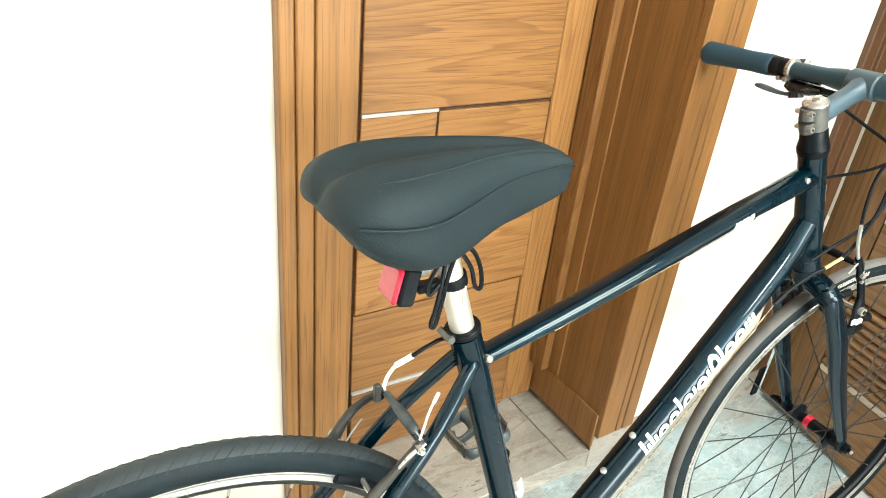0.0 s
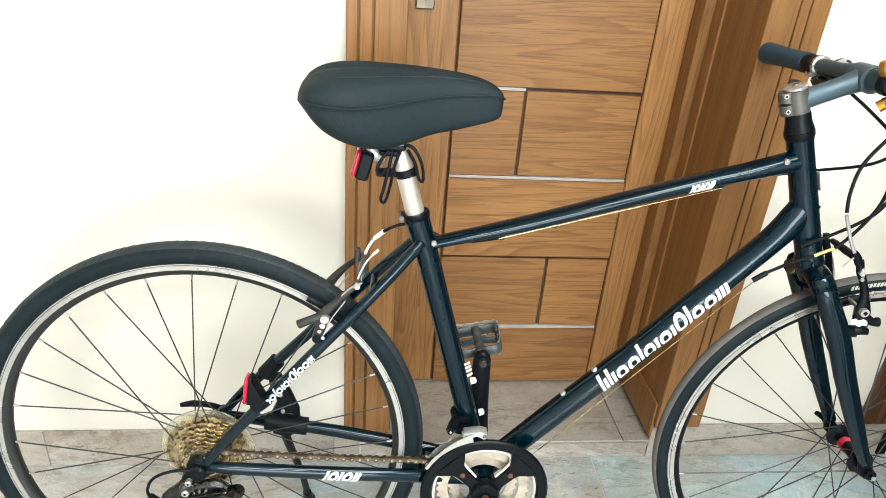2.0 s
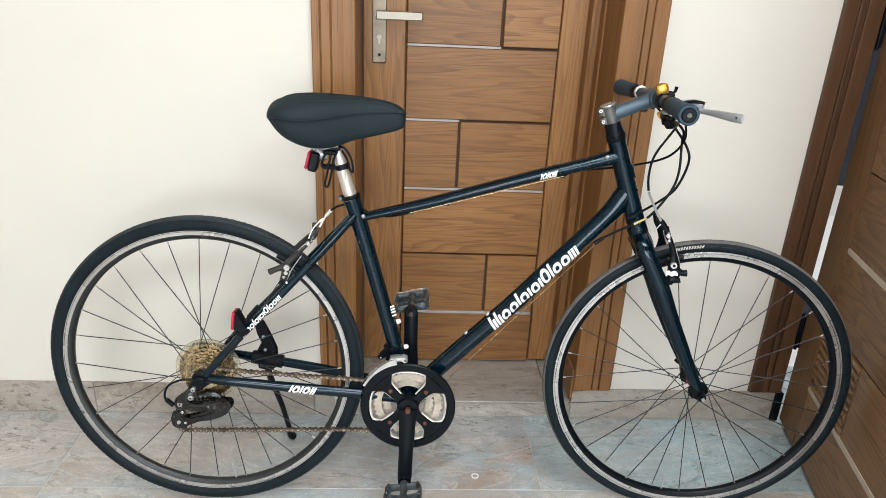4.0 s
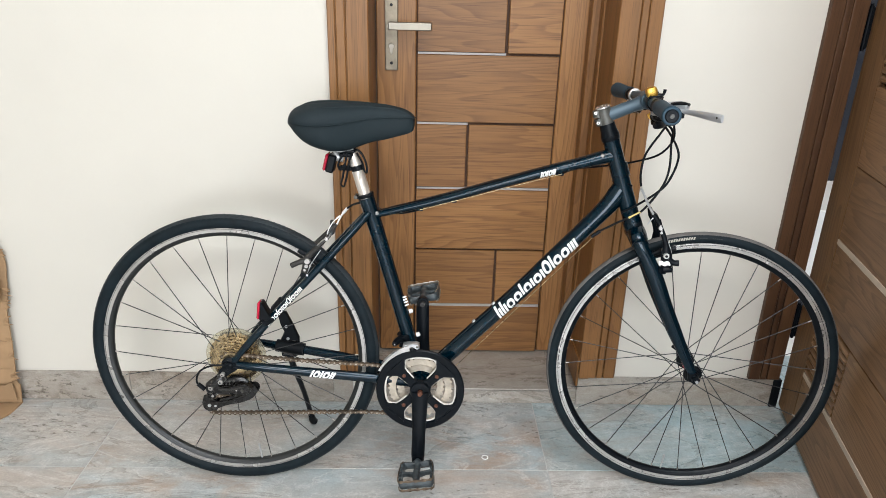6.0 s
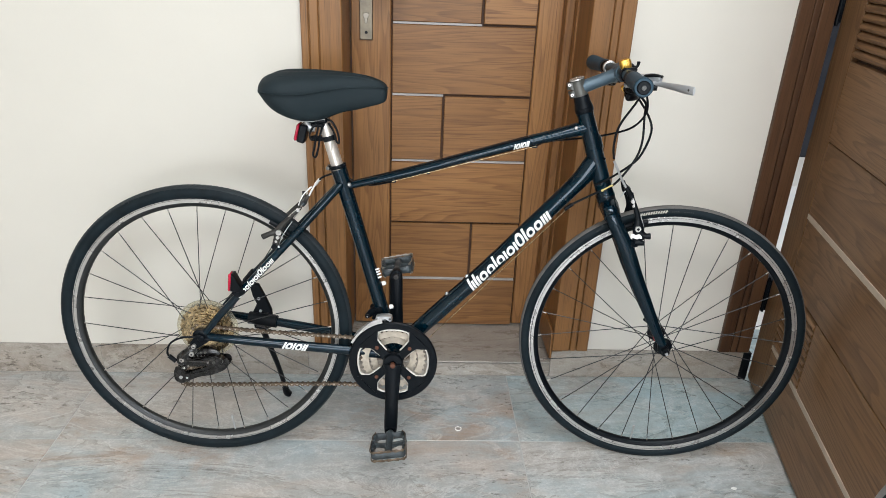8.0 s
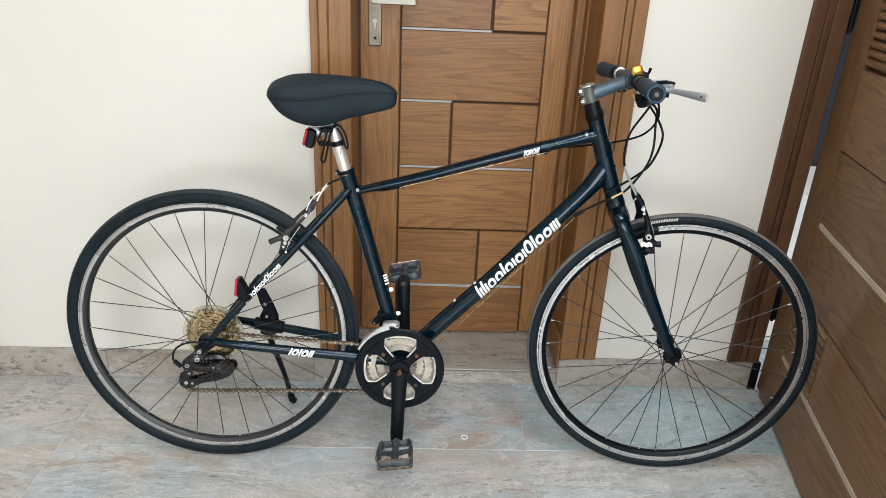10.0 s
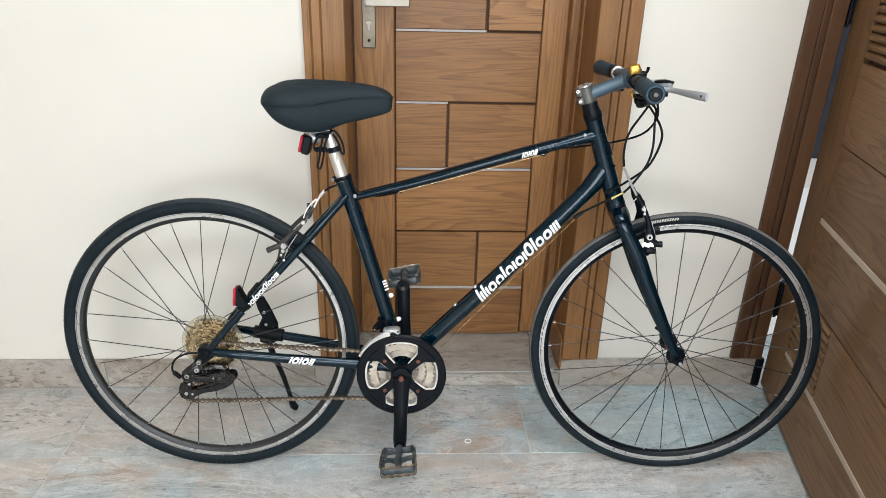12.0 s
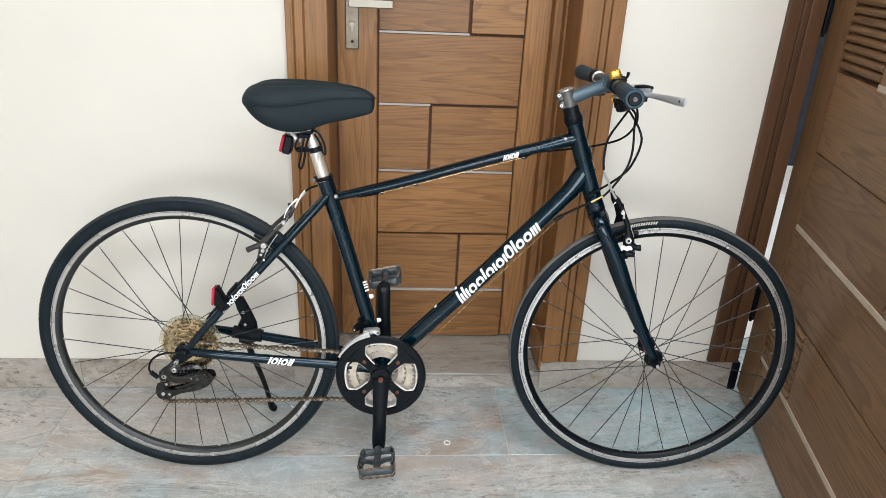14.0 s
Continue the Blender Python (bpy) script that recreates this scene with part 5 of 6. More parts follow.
part("link_ridge", Geo().put(*sweep([(-0.03, -0.079, 0.2845), (0.004, -0.0795, 0.2855), (0.03, -0.079, 0.2935)], [(0.0014, 0.001), (0.0022, 0.0014), (0.0014, 0.001)], 8, SIDE, 4)), WORNARM, rd, "worn ridge on the link")
for u, v, r in ((-0.05, 0.281, 0.0095), (0.038, 0.286, 0.009), (-0.022, 0.312, 0.011)):
    part("pivot_barrel", Geo().put(*disc_at((u, v), r, -0.0765, -0.058, 20, 0.002)), RESIN, rd)
    part("pivot_collar", Geo().put(*lathe([(r - 0.0015, -0.0775), (r - 0.0005, -0.0775), (r - 0.0002, -0.0765), (r - 0.0018, -0.0765)], 20), Matrix.Translation((u, 0, v))), CLAMPGREY, rd)
part("cage_spring_cover", Geo().put(*disc_at((-0.048, 0.262), 0.008, -0.07, -0.0575, 16, 0.002)).put(*disc_at((-0.048, 0.262), 0.0035, -0.0715, -0.0695, 10), slot=1), [RESIN, TRACK], rd)
part("spring", Geo().put(*sweep([(-0.036 + 0.004 * k, -0.066 + 0.003 * (k % 2), 0.288 + 0.004 * (1 if k % 2 else -1)) for k in range(13)], 0.0013, 6)), TRACK, rd)
part("limit_screw", Geo().put(*disc_at((-0.004, 0.304), 0.0026, -0.076, -0.07, 10)).put(*disc_at((0.006, 0.305), 0.0026, -0.076, -0.07, 10)), CLAMPGREY, rd)
part("cable_anchor", Geo().put(*disc_at((0.026, 0.283), 0.0042, -0.0815, -0.0765, 6)), CLAMPGREY, rd)
cage = [(-0.073, 0.256), (-0.0785, 0.238), (-0.0755, 0.2205), (-0.063, 0.213), (-0.05, 0.2175), (-0.02, 0.231), (0.012, 0.238), (0.042, 0.252), (0.054, 0.27), (0.048, 0.284), (0.03, 0.281), (0.008, 0.262), (-0.022, 0.25), (-0.042, 0.24), (-0.053, 0.246), (-0.063, 0.257)]
cage = [(p.x, p.z) for p in curve_points([(u, 0, v) for u, v in cage + cage[:1]], 3)[:-1]]
part("cage_plate", Geo().put(*plate(cage, -0.0565, -0.0545)), RESIN, rd)
part("cage_plate", Geo().put(*plate([(u + 0.002, v + 0.001) for u, v in cage], -0.0395, -0.0375)), RESIN, rd)
part("cage_rib", Geo().put(*sweep([(-0.06, -0.0575, 0.2385), (-0.03, -0.0575, 0.2385), (0.005, -0.0575, 0.2495), (0.034, -0.0575, 0.2665)], [(0.0018, 0.0014), (0.003, 0.002), (0.003, 0.002), (0.0018, 0.0014)], 8, SIDE, 4)), RESIN, rd)
part("cage_plate_bolt", Geo().put(*disc_at((-0.048, 0.2275), 0.003, -0.058, -0.0545, 10)), ALLOY, rd)
for u, v in ((0.025, 0.277), (-0.062, 0.229)):
    part("jockey_wheel", Geo().put(*toothed(0.0165, 11, 0.004, -0.049, -0.0455, 0.004), Matrix.Translation((u, 0, v))), BLACKP, rd)
    part("jockey_bolt", Geo().put(*disc_at((u, v), 0.0042, -0.0595, -0.0375, 14)), ALLOY, rd)
part("gear_housing", Geo().put(*sweep([(0.02, -0.07, 0.337), (-0.03, -0.078, 0.347), (-0.068, -0.078, 0.332), (-0.08, -0.076, 0.302), (-0.066, -0.073, 0.283)], 0.0024, 8, None, 6)), BLACKP, rd)
part("barrel_adjuster", Geo().put(*rod((-0.0775, -0.0755, 0.296), (-0.064, -0.073, 0.281), 0.0052, 12)), BLACKP, rd)

# front derailleur
fd = bp("front_derailleur", Geo().put(*sweep([(0.4, 0, 0.408), (0.405, 0, 0.388)], [0.0193, 0.0193], 20, SIDE)).put(*sweep([(0.392, -0.012, 0.398), (0.384, -0.028, 0.397), (0.378, -0.04, 0.396)], [0.009, 0.0085, 0.006], 12, None, 3)), BLACK, "silver and black front derailleur")
part("clamp_screw", Geo().put(*disc_at((0.379, 0.3965), 0.0052, -0.0455, -0.038, 12)).put(*disc_at((0.379, 0.3965), 0.0022, -0.0465, -0.0445, 6), slot=1), [BLACK, TRACK], fd)
def arc(r, d0, d1, n=10):
    return [(BB[0] + r * math.cos(radians(d0 + (d1 - d0) * i / n)), BB[2] + r * math.sin(radians(d0 + (d1 - d0) * i / n))) for i in range(n + 1)]
# outer cage plate, broad below the arm and drawn out to a narrow tail
tail = [(arc(0.1185 - 0.0075 * min(1, k / 6), 104 + 5 * k, 104 + 5 * k, 1)[0]) for k in range(11)]
back = [(arc(0.1045 + 0.0012 * min(1, k / 6), 104 + 5 * k, 104 + 5 * k, 1)[0]) for k in range(11)]
part("cage_plate", Geo().put(*plate(tail + back[::-1], -0.0545, -0.0525, 0.0005)), TRACK, fd, "silver cage plate")
part("cage_plate", Geo().put(*plate(arc(0.1115, 100, 150) + arc(0.1025, 150, 100), -0.0385, -0.0365, 0.0004)), TRACK, fd)
part("cage_bridge", Geo().put(*sweep([(*p[:1], y, p[1]) for p, y in ((arc(0.115, 108, 108, 1)[0], -0.0535), (arc(0.1165, 108, 108, 1)[0], -0.045), (arc(0.112, 107, 107, 1)[0], -0.0375))], [(0.007, 0.0015)] * 3, 8, SIDE)), TRACK, fd)
part("link_arm", Geo().put(*plate([(0.3975, 0.3905), (0.4, 0.3985), (0.412, 0.4015), (0.428, 0.4025), (0.4365, 0.3995), (0.4375, 0.39), (0.434, 0.3865), (0.428, 0.3915), (0.418, 0.393), (0.41, 0.3885), (0.402, 0.3865)], -0.0515, -0.033, 0.0025)), ALLOY, fd, "bright alloy link arm")
part("link_pivot", Geo().put(*disc_at((0.432, 0.3945), 0.0028, -0.0535, -0.05, 10)).put(*disc_at((0.404, 0.393), 0.0025, -0.0535, -0.05, 10)), CLAMPGREY, fd)
part("inner_link", Geo().put(*plate([(0.388, 0.384), (0.392, 0.396), (0.418, 0.397), (0.426, 0.386), (0.41, 0.379)], -0.0325, -0.022, 0.002)), BLACK, fd)

# kickstand on the far stays
ks = bp("kickstand", Geo().put(*plate([(0.078, 0.425), (0.1, 0.423), (0.116, 0.39), (0.13, 0.355), (0.132, 0.31), (0.112, 0.296), (0.085, 0.302), (0.082, 0.345), (0.094, 0.37), (0.084, 0.395)], 0.0655, 0.0785, 0.003)), BLACKP, "black bolt-on kickstand")
for u, v in ((0.1, 0.385), (0.103, 0.352), (0.117, 0.338), (0.098, 0.318)):
    part("clamp_bolt", Geo().put(*disc_at((u, v), 0.0038, 0.062, 0.067, 10)), ALLOY, ks)
for v in (0.31, 0.322, 0.334, 0.346):
    part("rib", Geo().put(*block((0.089, 0.0635, v - 0.0018), (0.127, 0.066, v + 0.0018), 0.0008)), RESIN, ks)
part("stay_clamp", Geo().put(*sweep([(0.076, 0.06, 0.43), (0.098, 0.058, 0.457)], [0.0135, 0.0135], 14, SIDE)), BLACKP, ks)
part("stay_clamp", Geo().put(*sweep([(0.075, 0.0605, 0.3355), (0.145, 0.056, 0.328)], [0.0155, 0.0155], 14, SIDE)), BLACKP, ks)
part("leg", Geo().put(*sweep([(0.104, 0.072, 0.312), (0.107, 0.087, 0.27), (0.119, 0.15, 0.155), (0.1265, 0.205, 0.042)], [(0.009, 0.007), (0.008, 0.0065), (0.0065, 0.0065), (0.0065, 0.0065)], 12, SIDE, 3)), BLACKP, ks)
part("foot", Geo().put(*sweep([(0.1255, 0.198, 0.056), (0.1272, 0.211, 0.032), (0.133, 0.2165, 0.0235)], [0.0085, 0.0105, 0.009], 12, None, 3)), BLACKP, ks)

# small reflector on the seat stay
m = Matrix.Translation((0.0745, -0.058, 0.48)) @ Matrix.Rotation(radians(6), 4, "Y")
rf = bp("stay_reflector", Geo().put(*plate([(0.0, -0.02), (0.022, -0.02), (0.026, -0.012), (0.004, 0.022), (0.0, 0.022)], -0.013, 0.013, 0.002)), BLACKP, "red reflector on a black bracket", m)
part("reflector_lens", Geo().put(*block((-0.006, -0.013, -0.02), (0.0, 0.013, 0.022), 0.0025)), RED, rf, "red plastic reflector")
part("reflector_clamp", Geo().put(*sweep([(0.012, 0.001, -0.03), (0.026, -0.001, -0.012)], [0.012, 0.012], 14)), BLACKP, rf)


# ---- rim brakes ----
def brake(at, axis_dir, spread, m, noodle_side, arm_len, hub, metal, flare=-0.004):
    """A pair of linear-pull arms; axis_dir: the way that the arms rise, in the frame's plane."""
    ax = Vector((axis_dir[0], 0, axis_dir[1])).normalized()
    fw = Vector((ax.z, 0, -ax.x))
    p0 = Vector((at[0], 0, at[1]))
    hub = Vector((hub[0], 0, hub[2]))
    tops = []
    for s in (-1, 1):
        end = flare if s < 0 else -0.006
        def P(a, f, y):
            q = p0 + ax * a + fw * f * noodle_side
            return (q.x, s * y, q.z)
        pts = [P(-0.034, -0.014, spread + 0.004), P(-0.016, -0.006, spread + 0.007), P(0.0, 0.004, spread + 0.008), P(arm_len * 0.5, 0.004, spread + (flare + 0.01) / 2), P(arm_len, 0.002, spread + end)]
        arm = bp("brake_arm", Geo().put(*sweep(pts, [(0.007, 0.0055), (0.0078, 0.006), (0.008, 0.0055), (0.0052, 0.0042), (0.0044, 0.0036)], 12, SIDE, 4))
                 .put(*sweep([P(-0.004, 0.004, spread + 0.008), P(-0.02, 0.013, spread + 0.009), P(-0.035, 0.019, spread + 0.008)], [(0.0075, 0.006), (0.006, 0.006), (0.0065, 0.0065)], 12, SIDE, 3)), metal, "worn dark linear-pull brake arm", m)
        part("pivot_bolt", Geo().put(*rod(P(-0.034, -0.014, spread - 0.006), P(-0.034, -0.014, spread + 0.013), 0.0065, 12)), BLACK, arm)
        part("pad_nut", Geo().put(*rod(P(0.0, 0.0, spread + 0.006), P(0.0, 0.0, spread + 0.019), 0.0062, 10)).put(*rod(P(0.0, 0.0, 0.02), P(0.0, 0.0, spread + 0.022), 0.0032, 8)), TRACK, arm)
        part("anchor_bolt", Geo().put(*rod(P(arm_len * 0.9, 0.002, spread + end - 0.004), P(arm_len * 0.9, 0.002, spread + end + 0.008), 0.0048, 6)).put(*rod(P(arm_len * 0.9, 0.002, spread + end + 0.007), P(arm_len * 0.9, 0.002, spread + end + 0.0115), 0.003, 8)), BLACK if s > 0 else TRACK, arm)
        if s < 0:
            part("cable_clip", Geo().put(*sweep([P(arm_len * 0.55, 0.007, spread + end + 0.002), P(arm_len * 0.8, 0.006, spread + end + 0.004), P(arm_len * 1.0, 0.0, spread + end + 0.004)], [(0.001, 0.002), (0.0014, 0.0026), (0.001, 0.002)], 8, SIDE, 3)), TRACK, arm)
        part("return_spring", Geo().put(*sweep([P(-0.026, -0.018, spread + 0.002), P(0.0, -0.0105, spread + 0.004), P(arm_len * 0.45, -0.006, spread + 0.002)], 0.0011, 6, None, 4)), ALLOY, arm)
        part("tension_screw", Geo().put(*rod(P(-0.03, -0.03, spread + 0.004), P(-0.031, -0.012, spread + 0.004), 0.0028, 8)), ALLOY, arm)
        tang = Vector((-(p0 - hub).z, 0, (p0 - hub).x)).normalized()
        pad = [p0 + tang * e - (p0 - hub).normalized() * (0.004 + abs(e) * 0.1) for e in (-0.03, 0.0, 0.03)]
        part("brake_pad", Geo().put(*sweep([(q.x, s * 0.018, q.z) for q in pad], [(0.0058, 0.0055), (0.0066, 0.0055), (0.0058, 0.005)], 10, SIDE, 3)), BLACKP, arm)
        part("pad_spacer", Geo().put(*rod(P(-0.012, -0.006, spread + 0.002), P(-0.012, -0.006, spread + 0.0135), 0.0042, 10)).put(*rod(P(-0.022, -0.009, spread + 0.004), P(-0.022, -0.009, spread + 0.0125), 0.003, 8)), TRACK, arm)
        tops.append(P(arm_len, 0.002, spread + end))
    return tops


tops = brake((0.185, 0.6), (0.66, 0.75), 0.043, None, -1, 0.078, RH, WORNARM, 0.012)
bp("link_cable", Geo().put(*rod(tops[0], tops[1], 0.0011, 6)), ALLOY)
boot = [Vector(tops[1]).lerp(Vector(tops[0]), k) for k in (0.08, 0.3, 0.34, 0.6, 0.8, 0.84)]
bp("noodle_boot", Geo().put(*sweep(boot, [0.0042, 0.004, 0.0052, 0.0068, 0.0058, 0.003], 12)), PEDALGREY, "grey rubber boot on the brake cable")
bp("noodle_hook", Geo().put(*block((0.222, 0.0305, 0.649), (0.23, 0.0375, 0.672), 0.0015)), WORNARM)
bp("cable_noodle", Geo().put(*sweep([(0.233, 0.034, 0.655), (0.2375, 0.041, 0.662), (0.243, 0.0425, 0.6735), (0.2515, 0.039, 0.687), (0.261, 0.029, 0.6995)], 0.0022, 8, None, 5)), WHITELAM, "pale curved brake cable pipe")
bp("noodle_sleeve", Geo().put(*rod((0.251, 0.0395, 0.6865), (0.2635, 0.0265, 0.7025), 0.0035, 12)), WHITELAM)
bp("rear_brake_housing", Geo().put(*sweep([(0.2635, 0.0265, 0.7025), (0.279, 0.022, 0.713), (0.3, 0.0225, 0.7175), (0.325, 0.0228, 0.711), (0.35, 0.02, 0.7), (0.385, 0.008, 0.6985), (0.43, -0.006, 0.7115)], 0.0024, 8, None, 5)), BLACKP)
tail = [(0.2305, -0.057, 0.6635), (0.2345, -0.0565, 0.675), (0.243, -0.0515, 0.6895), (0.256, -0.044, 0.701)]
bp("cable_end", Geo().put(*sweep(tail, 0.0012, 6, None, 5)).put(*rod((0.25, -0.0478, 0.6965), (0.2575, -0.0432, 0.7025), 0.002, 8)), WHITELAM, "pale cable end")
for k in (-1, 1):
    arm = bp("brake_arm", Geo().put(*sweep([(0.9865, k * 0.055, 0.612), (0.983, k * 0.055, 0.638), (0.9795, k * 0.053, 0.662), (0.9715, k * 0.051, 0.684), (0.963, k * 0.05, 0.7), (0.9575, k * 0.0495, 0.7175)],
                                            [(0.0125, 0.006), (0.0125, 0.0055), (0.0062, 0.005), (0.0056, 0.005), (0.0062, 0.0048), (0.0052, 0.004)], 14, SIDE, 4))
             .put(*sweep([(0.987, k * 0.056, 0.63), (1.0, k * 0.057, 0.6225), (1.011, k * 0.057, 0.6225)], [(0.008, 0.006), (0.0065, 0.006), (0.0075, 0.0065)], 12, SIDE, 3))
             .put(*sweep([(0.972, k * 0.054, 0.602), (0.986, k * 0.056, 0.606), (0.999, k * 0.056, 0.605)], [(0.006, 0.006), (0.008, 0.0065), (0.0055, 0.006)], 12, SIDE, 3)), BLACK, "black linear-pull brake arm", STEER)
    part("pad_nut", Geo().put(*rod((0.981, k * 0.058, 0.6396), (0.981, k * 0.0655, 0.6396), 0.0064, 14)).put(*rod((0.981, k * 0.065, 0.6396), (0.981, k * 0.067, 0.6396), 0.003, 6), slot=1), [TRACK, BLACK], arm)
    part("pad_stud", Geo().put(*rod((0.981, k * 0.02, 0.6396), (0.981, k * 0.056, 0.6396), 0.0032, 8)), TRACK, arm)
    part("worn_plate", Geo().put(*plate([(0.967, 0.6255), (0.9735, 0.6275), (0.978, 0.6245), (0.985, 0.6275), (0.9915, 0.6255), (0.993, 0.617), (0.986, 0.6175), (0.982, 0.6145), (0.974, 0.6175), (0.9685, 0.6165)], min(k * 0.0602, k * 0.0618), max(k * 0.0602, k * 0.0618), 0.0004)), WHITELAM, arm, "pale plate at the pivot")
    part("tension_screw", Geo().put(*rod((0.998, k * 0.052, 0.604), (0.9985, k * 0.06, 0.603), 0.0032, 10)), TRACK, arm)
    part("return_spring", Geo().put(*sweep([(0.996, k * 0.05, 0.615), (0.9935, k * 0.052, 0.645), (0.981, k * 0.049, 0.675)], 0.0011, 6, None, 4)), ALLOY, arm)
    part("anchor_bolt", Geo().put(*rod((0.9625, k * 0.048, 0.7), (0.9625, k * 0.058, 0.7), 0.0046, 6)).put(*rod((0.966, k * 0.048, 0.689), (0.966, k * 0.0565, 0.689), 0.0028, 10)), TRACK, arm)
    part("slot_insert", Geo().put(*plate([(0.9655, 0.6885), (0.9695, 0.6895), (0.9645, 0.7075), (0.9605, 0.706)], min(k * 0.0535, k * 0.0552), max(k * 0.0535, k * 0.0552), 0.0004)), TRACK, arm, "bright slot in the arm")
    pad = [Vector((0.981, 0, 0.6396)) + Vector((-0.94, 0, -0.33)).normalized() * e - Vector((-0.33, 0, 0.94)) * (0.003 + abs(e) * 0.1) for e in (-0.03, 0.0, 0.03)]
    part("brake_pad", Geo().put(*sweep([(q.x, k * 0.018, q.z) for q in pad], [(0.0058, 0.0055), (0.0066, 0.0055), (0.0058, 0.005)], 10, SIDE, 3)), BLACKP, arm)
bp("link_cable", Geo().put(*rod((0.9585, -0.0495, 0.714), (0.9585, 0.0495, 0.714), 0.0011, 6)), ALLOY, m=STEER)
bp("noodle_boot", Geo().put(*sweep([(0.9585, -0.04, 0.714), (0.9585, -0.01, 0.715), (0.9585, 0.03, 0.714)], [0.0035, 0.0062, 0.0042], 12, None, 3)), BLACKP, m=STEER)
bp("noodle_hook", Geo().put(*sweep([(0.957, -0.05, 0.712), (0.951, -0.05, 0.722), (0.9445, -0.05, 0.7285)], [(0.0062, 0.005), (0.006, 0.005), (0.0052, 0.0045)], 12, SIDE, 3)), BLACK, "black noodle carrier", STEER)
bp("cable_noodle", Geo().put(*sweep([(0.951, -0.05, 0.721), (0.9435, -0.05, 0.7315), (0.933, -0.051, 0.748), (0.922, -0.054, 0.768), (0.911, -0.058, 0.7875)], 0.0026, 8, None, 4)), ALLOY, m=STEER)
bp("cable_end", Geo().put(*sweep([(0.946, -0.052, 0.7225), (0.9425, -0.052, 0.7185), (0.9353, -0.05, 0.7058)], 0.0012, 6, None, 3)), ALLOY, m=STEER)

# ---- fork and steering ----
fork = bp("fork", Geo().put(*sweep([(0.909, 0, 0.7), (0.917, 0, 0.682), (0.925, 0, 0.662)], [0.0205, 0.021, 0.017], 20, SIDE, 3))
          .put(*sweep([(0.925, -0.05, 0.658), (0.922, -0.025, 0.674), (0.921, 0, 0.678), (0.922, 0.025, 0.674), (0.925, 0.05, 0.658)], [(0.019, 0.016), (0.02, 0.016), (0.021, 0.016), (0.02, 0.016), (0.019, 0.016)], 16, (0, 0, 1), 3)), PAINT, "navy black straight fork", STEER)
for s in (-1, 1):
    part("fork_blade", Geo().put(*sweep([(0.915, s * 0.041, 0.681), (0.9275, s * 0.048, 0.654), (0.9635, s * 0.052, 0.589), (0.993, s * 0.054, 0.522), (1.0265, s * 0.0555, 0.4532), (1.061, s * 0.057, 0.385), (1.078, s * 0.057, 0.355)],
                                        [(0.013, 0.008), (0.0165, 0.0125), (0.0178, 0.012), (0.0168, 0.011), (0.015, 0.0095), (0.0115, 0.0075), (0.0095, 0.0065)], 18, SIDE, 4)), PAINT, fork)
    part("fork_end", Geo().put(*plate([(1.064, 0.366), (1.078, 0.362), (1.094, 0.345), (1.094, 0.33), (1.083, 0.326), (1.07, 0.336)], s * 0.057 - 0.004, s * 0.057 + 0.004, 0.0015)), BLACK, fork)
    part("brake_boss", Geo().put(*rod((0.972, s * 0.05, 0.6), (0.982, s * 0.058, 0.605), 0.0095, 12)), BLACK, fork)
g = Geo().put(*rod((1.085, -0.06, 0.341), (1.085, -0.069, 0.341), 0.0088, 14)).put(*rod((1.085, -0.068, 0.341), (1.085, -0.0745, 0.341), 0.0042, 10))
an = bp("axle_nut", g, BLACK, m=STEER)
part("axle_tip", Geo().put(*rod((1.085, -0.0735, 0.341), (1.085, -0.077, 0.341), 0.0036, 10)), ALLOY, an)
bp("quick_release_lever", Geo().put(*rod((1.085, 0.06, 0.341), (1.085, 0.078, 0.341), 0.0085, 14)).put(*sweep([(1.085, 0.075, 0.341), (1.075, 0.08, 0.347), (1.062, 0.08, 0.354)], [(0.006, 0.004), (0.006, 0.003), (0.004, 0.002)], 10, SIDE, 3)), BLACK, m=STEER)
bp("hub_band", Geo().put(*lathe([(0.0112, 0.004), (0.0128, 0.004), (0.0128, 0.015), (0.0112, 0.015)], 20), Matrix.Translation(FH)), RED, "red hub cleaning band", STEER)


def on_axis(d, f=0.0, y=0.0):
    """A point d metres up the steering axis from the head tube's foot, f ahead of it."""
    p = PIVOT + AXIS * d + Vector((0.9409, 0, 0.3387)) * f
    return (p.x, y, p.z)


bp("headset_cup", Geo().put(*sweep([on_axis(0.195), on_axis(0.2), on_axis(0.207), on_axis(0.209)], [0.0185, 0.0205, 0.0205, 0.018], 22, SIDE)), BLACK, m=STEER)
bp("headset_spacer", Geo().put(*sweep([on_axis(0.208), on_axis(0.211), on_axis(0.219), on_axis(0.2325), on_axis(0.234)], [0.0202, 0.0196, 0.0176, 0.0168, 0.016], 22, SIDE)), BLACK, m=STEER)
bp("headset_cup", Geo().put(*sweep([on_axis(-0.011), on_axis(-0.009), on_axis(0.001), on_axis(0.003)], [0.019, 0.0208, 0.0208, 0.0195], 22, SIDE)), BLACK, m=STEER)
stem = bp("stem", Geo().put(*sweep([(0.836, 0, 0.932), (0.858, 0, 0.9415), (0.886, 0, 0.9535), (0.907, 0, 0.963)], [(0.0145, 0.0142), (0.0138, 0.0132), (0.0138, 0.0134), (0.0165, 0.0175)], 18, SIDE, 4))
          .put(*sweep([(0.9145, -0.021, 0.9665), (0.9145, -0.019, 0.9665), (0.9145, 0.019, 0.9665), (0.9145, 0.021, 0.9665)], [0.017, 0.0188, 0.0188, 0.017], 22)), STEMGREY, "matt grey alloy stem", BAR)
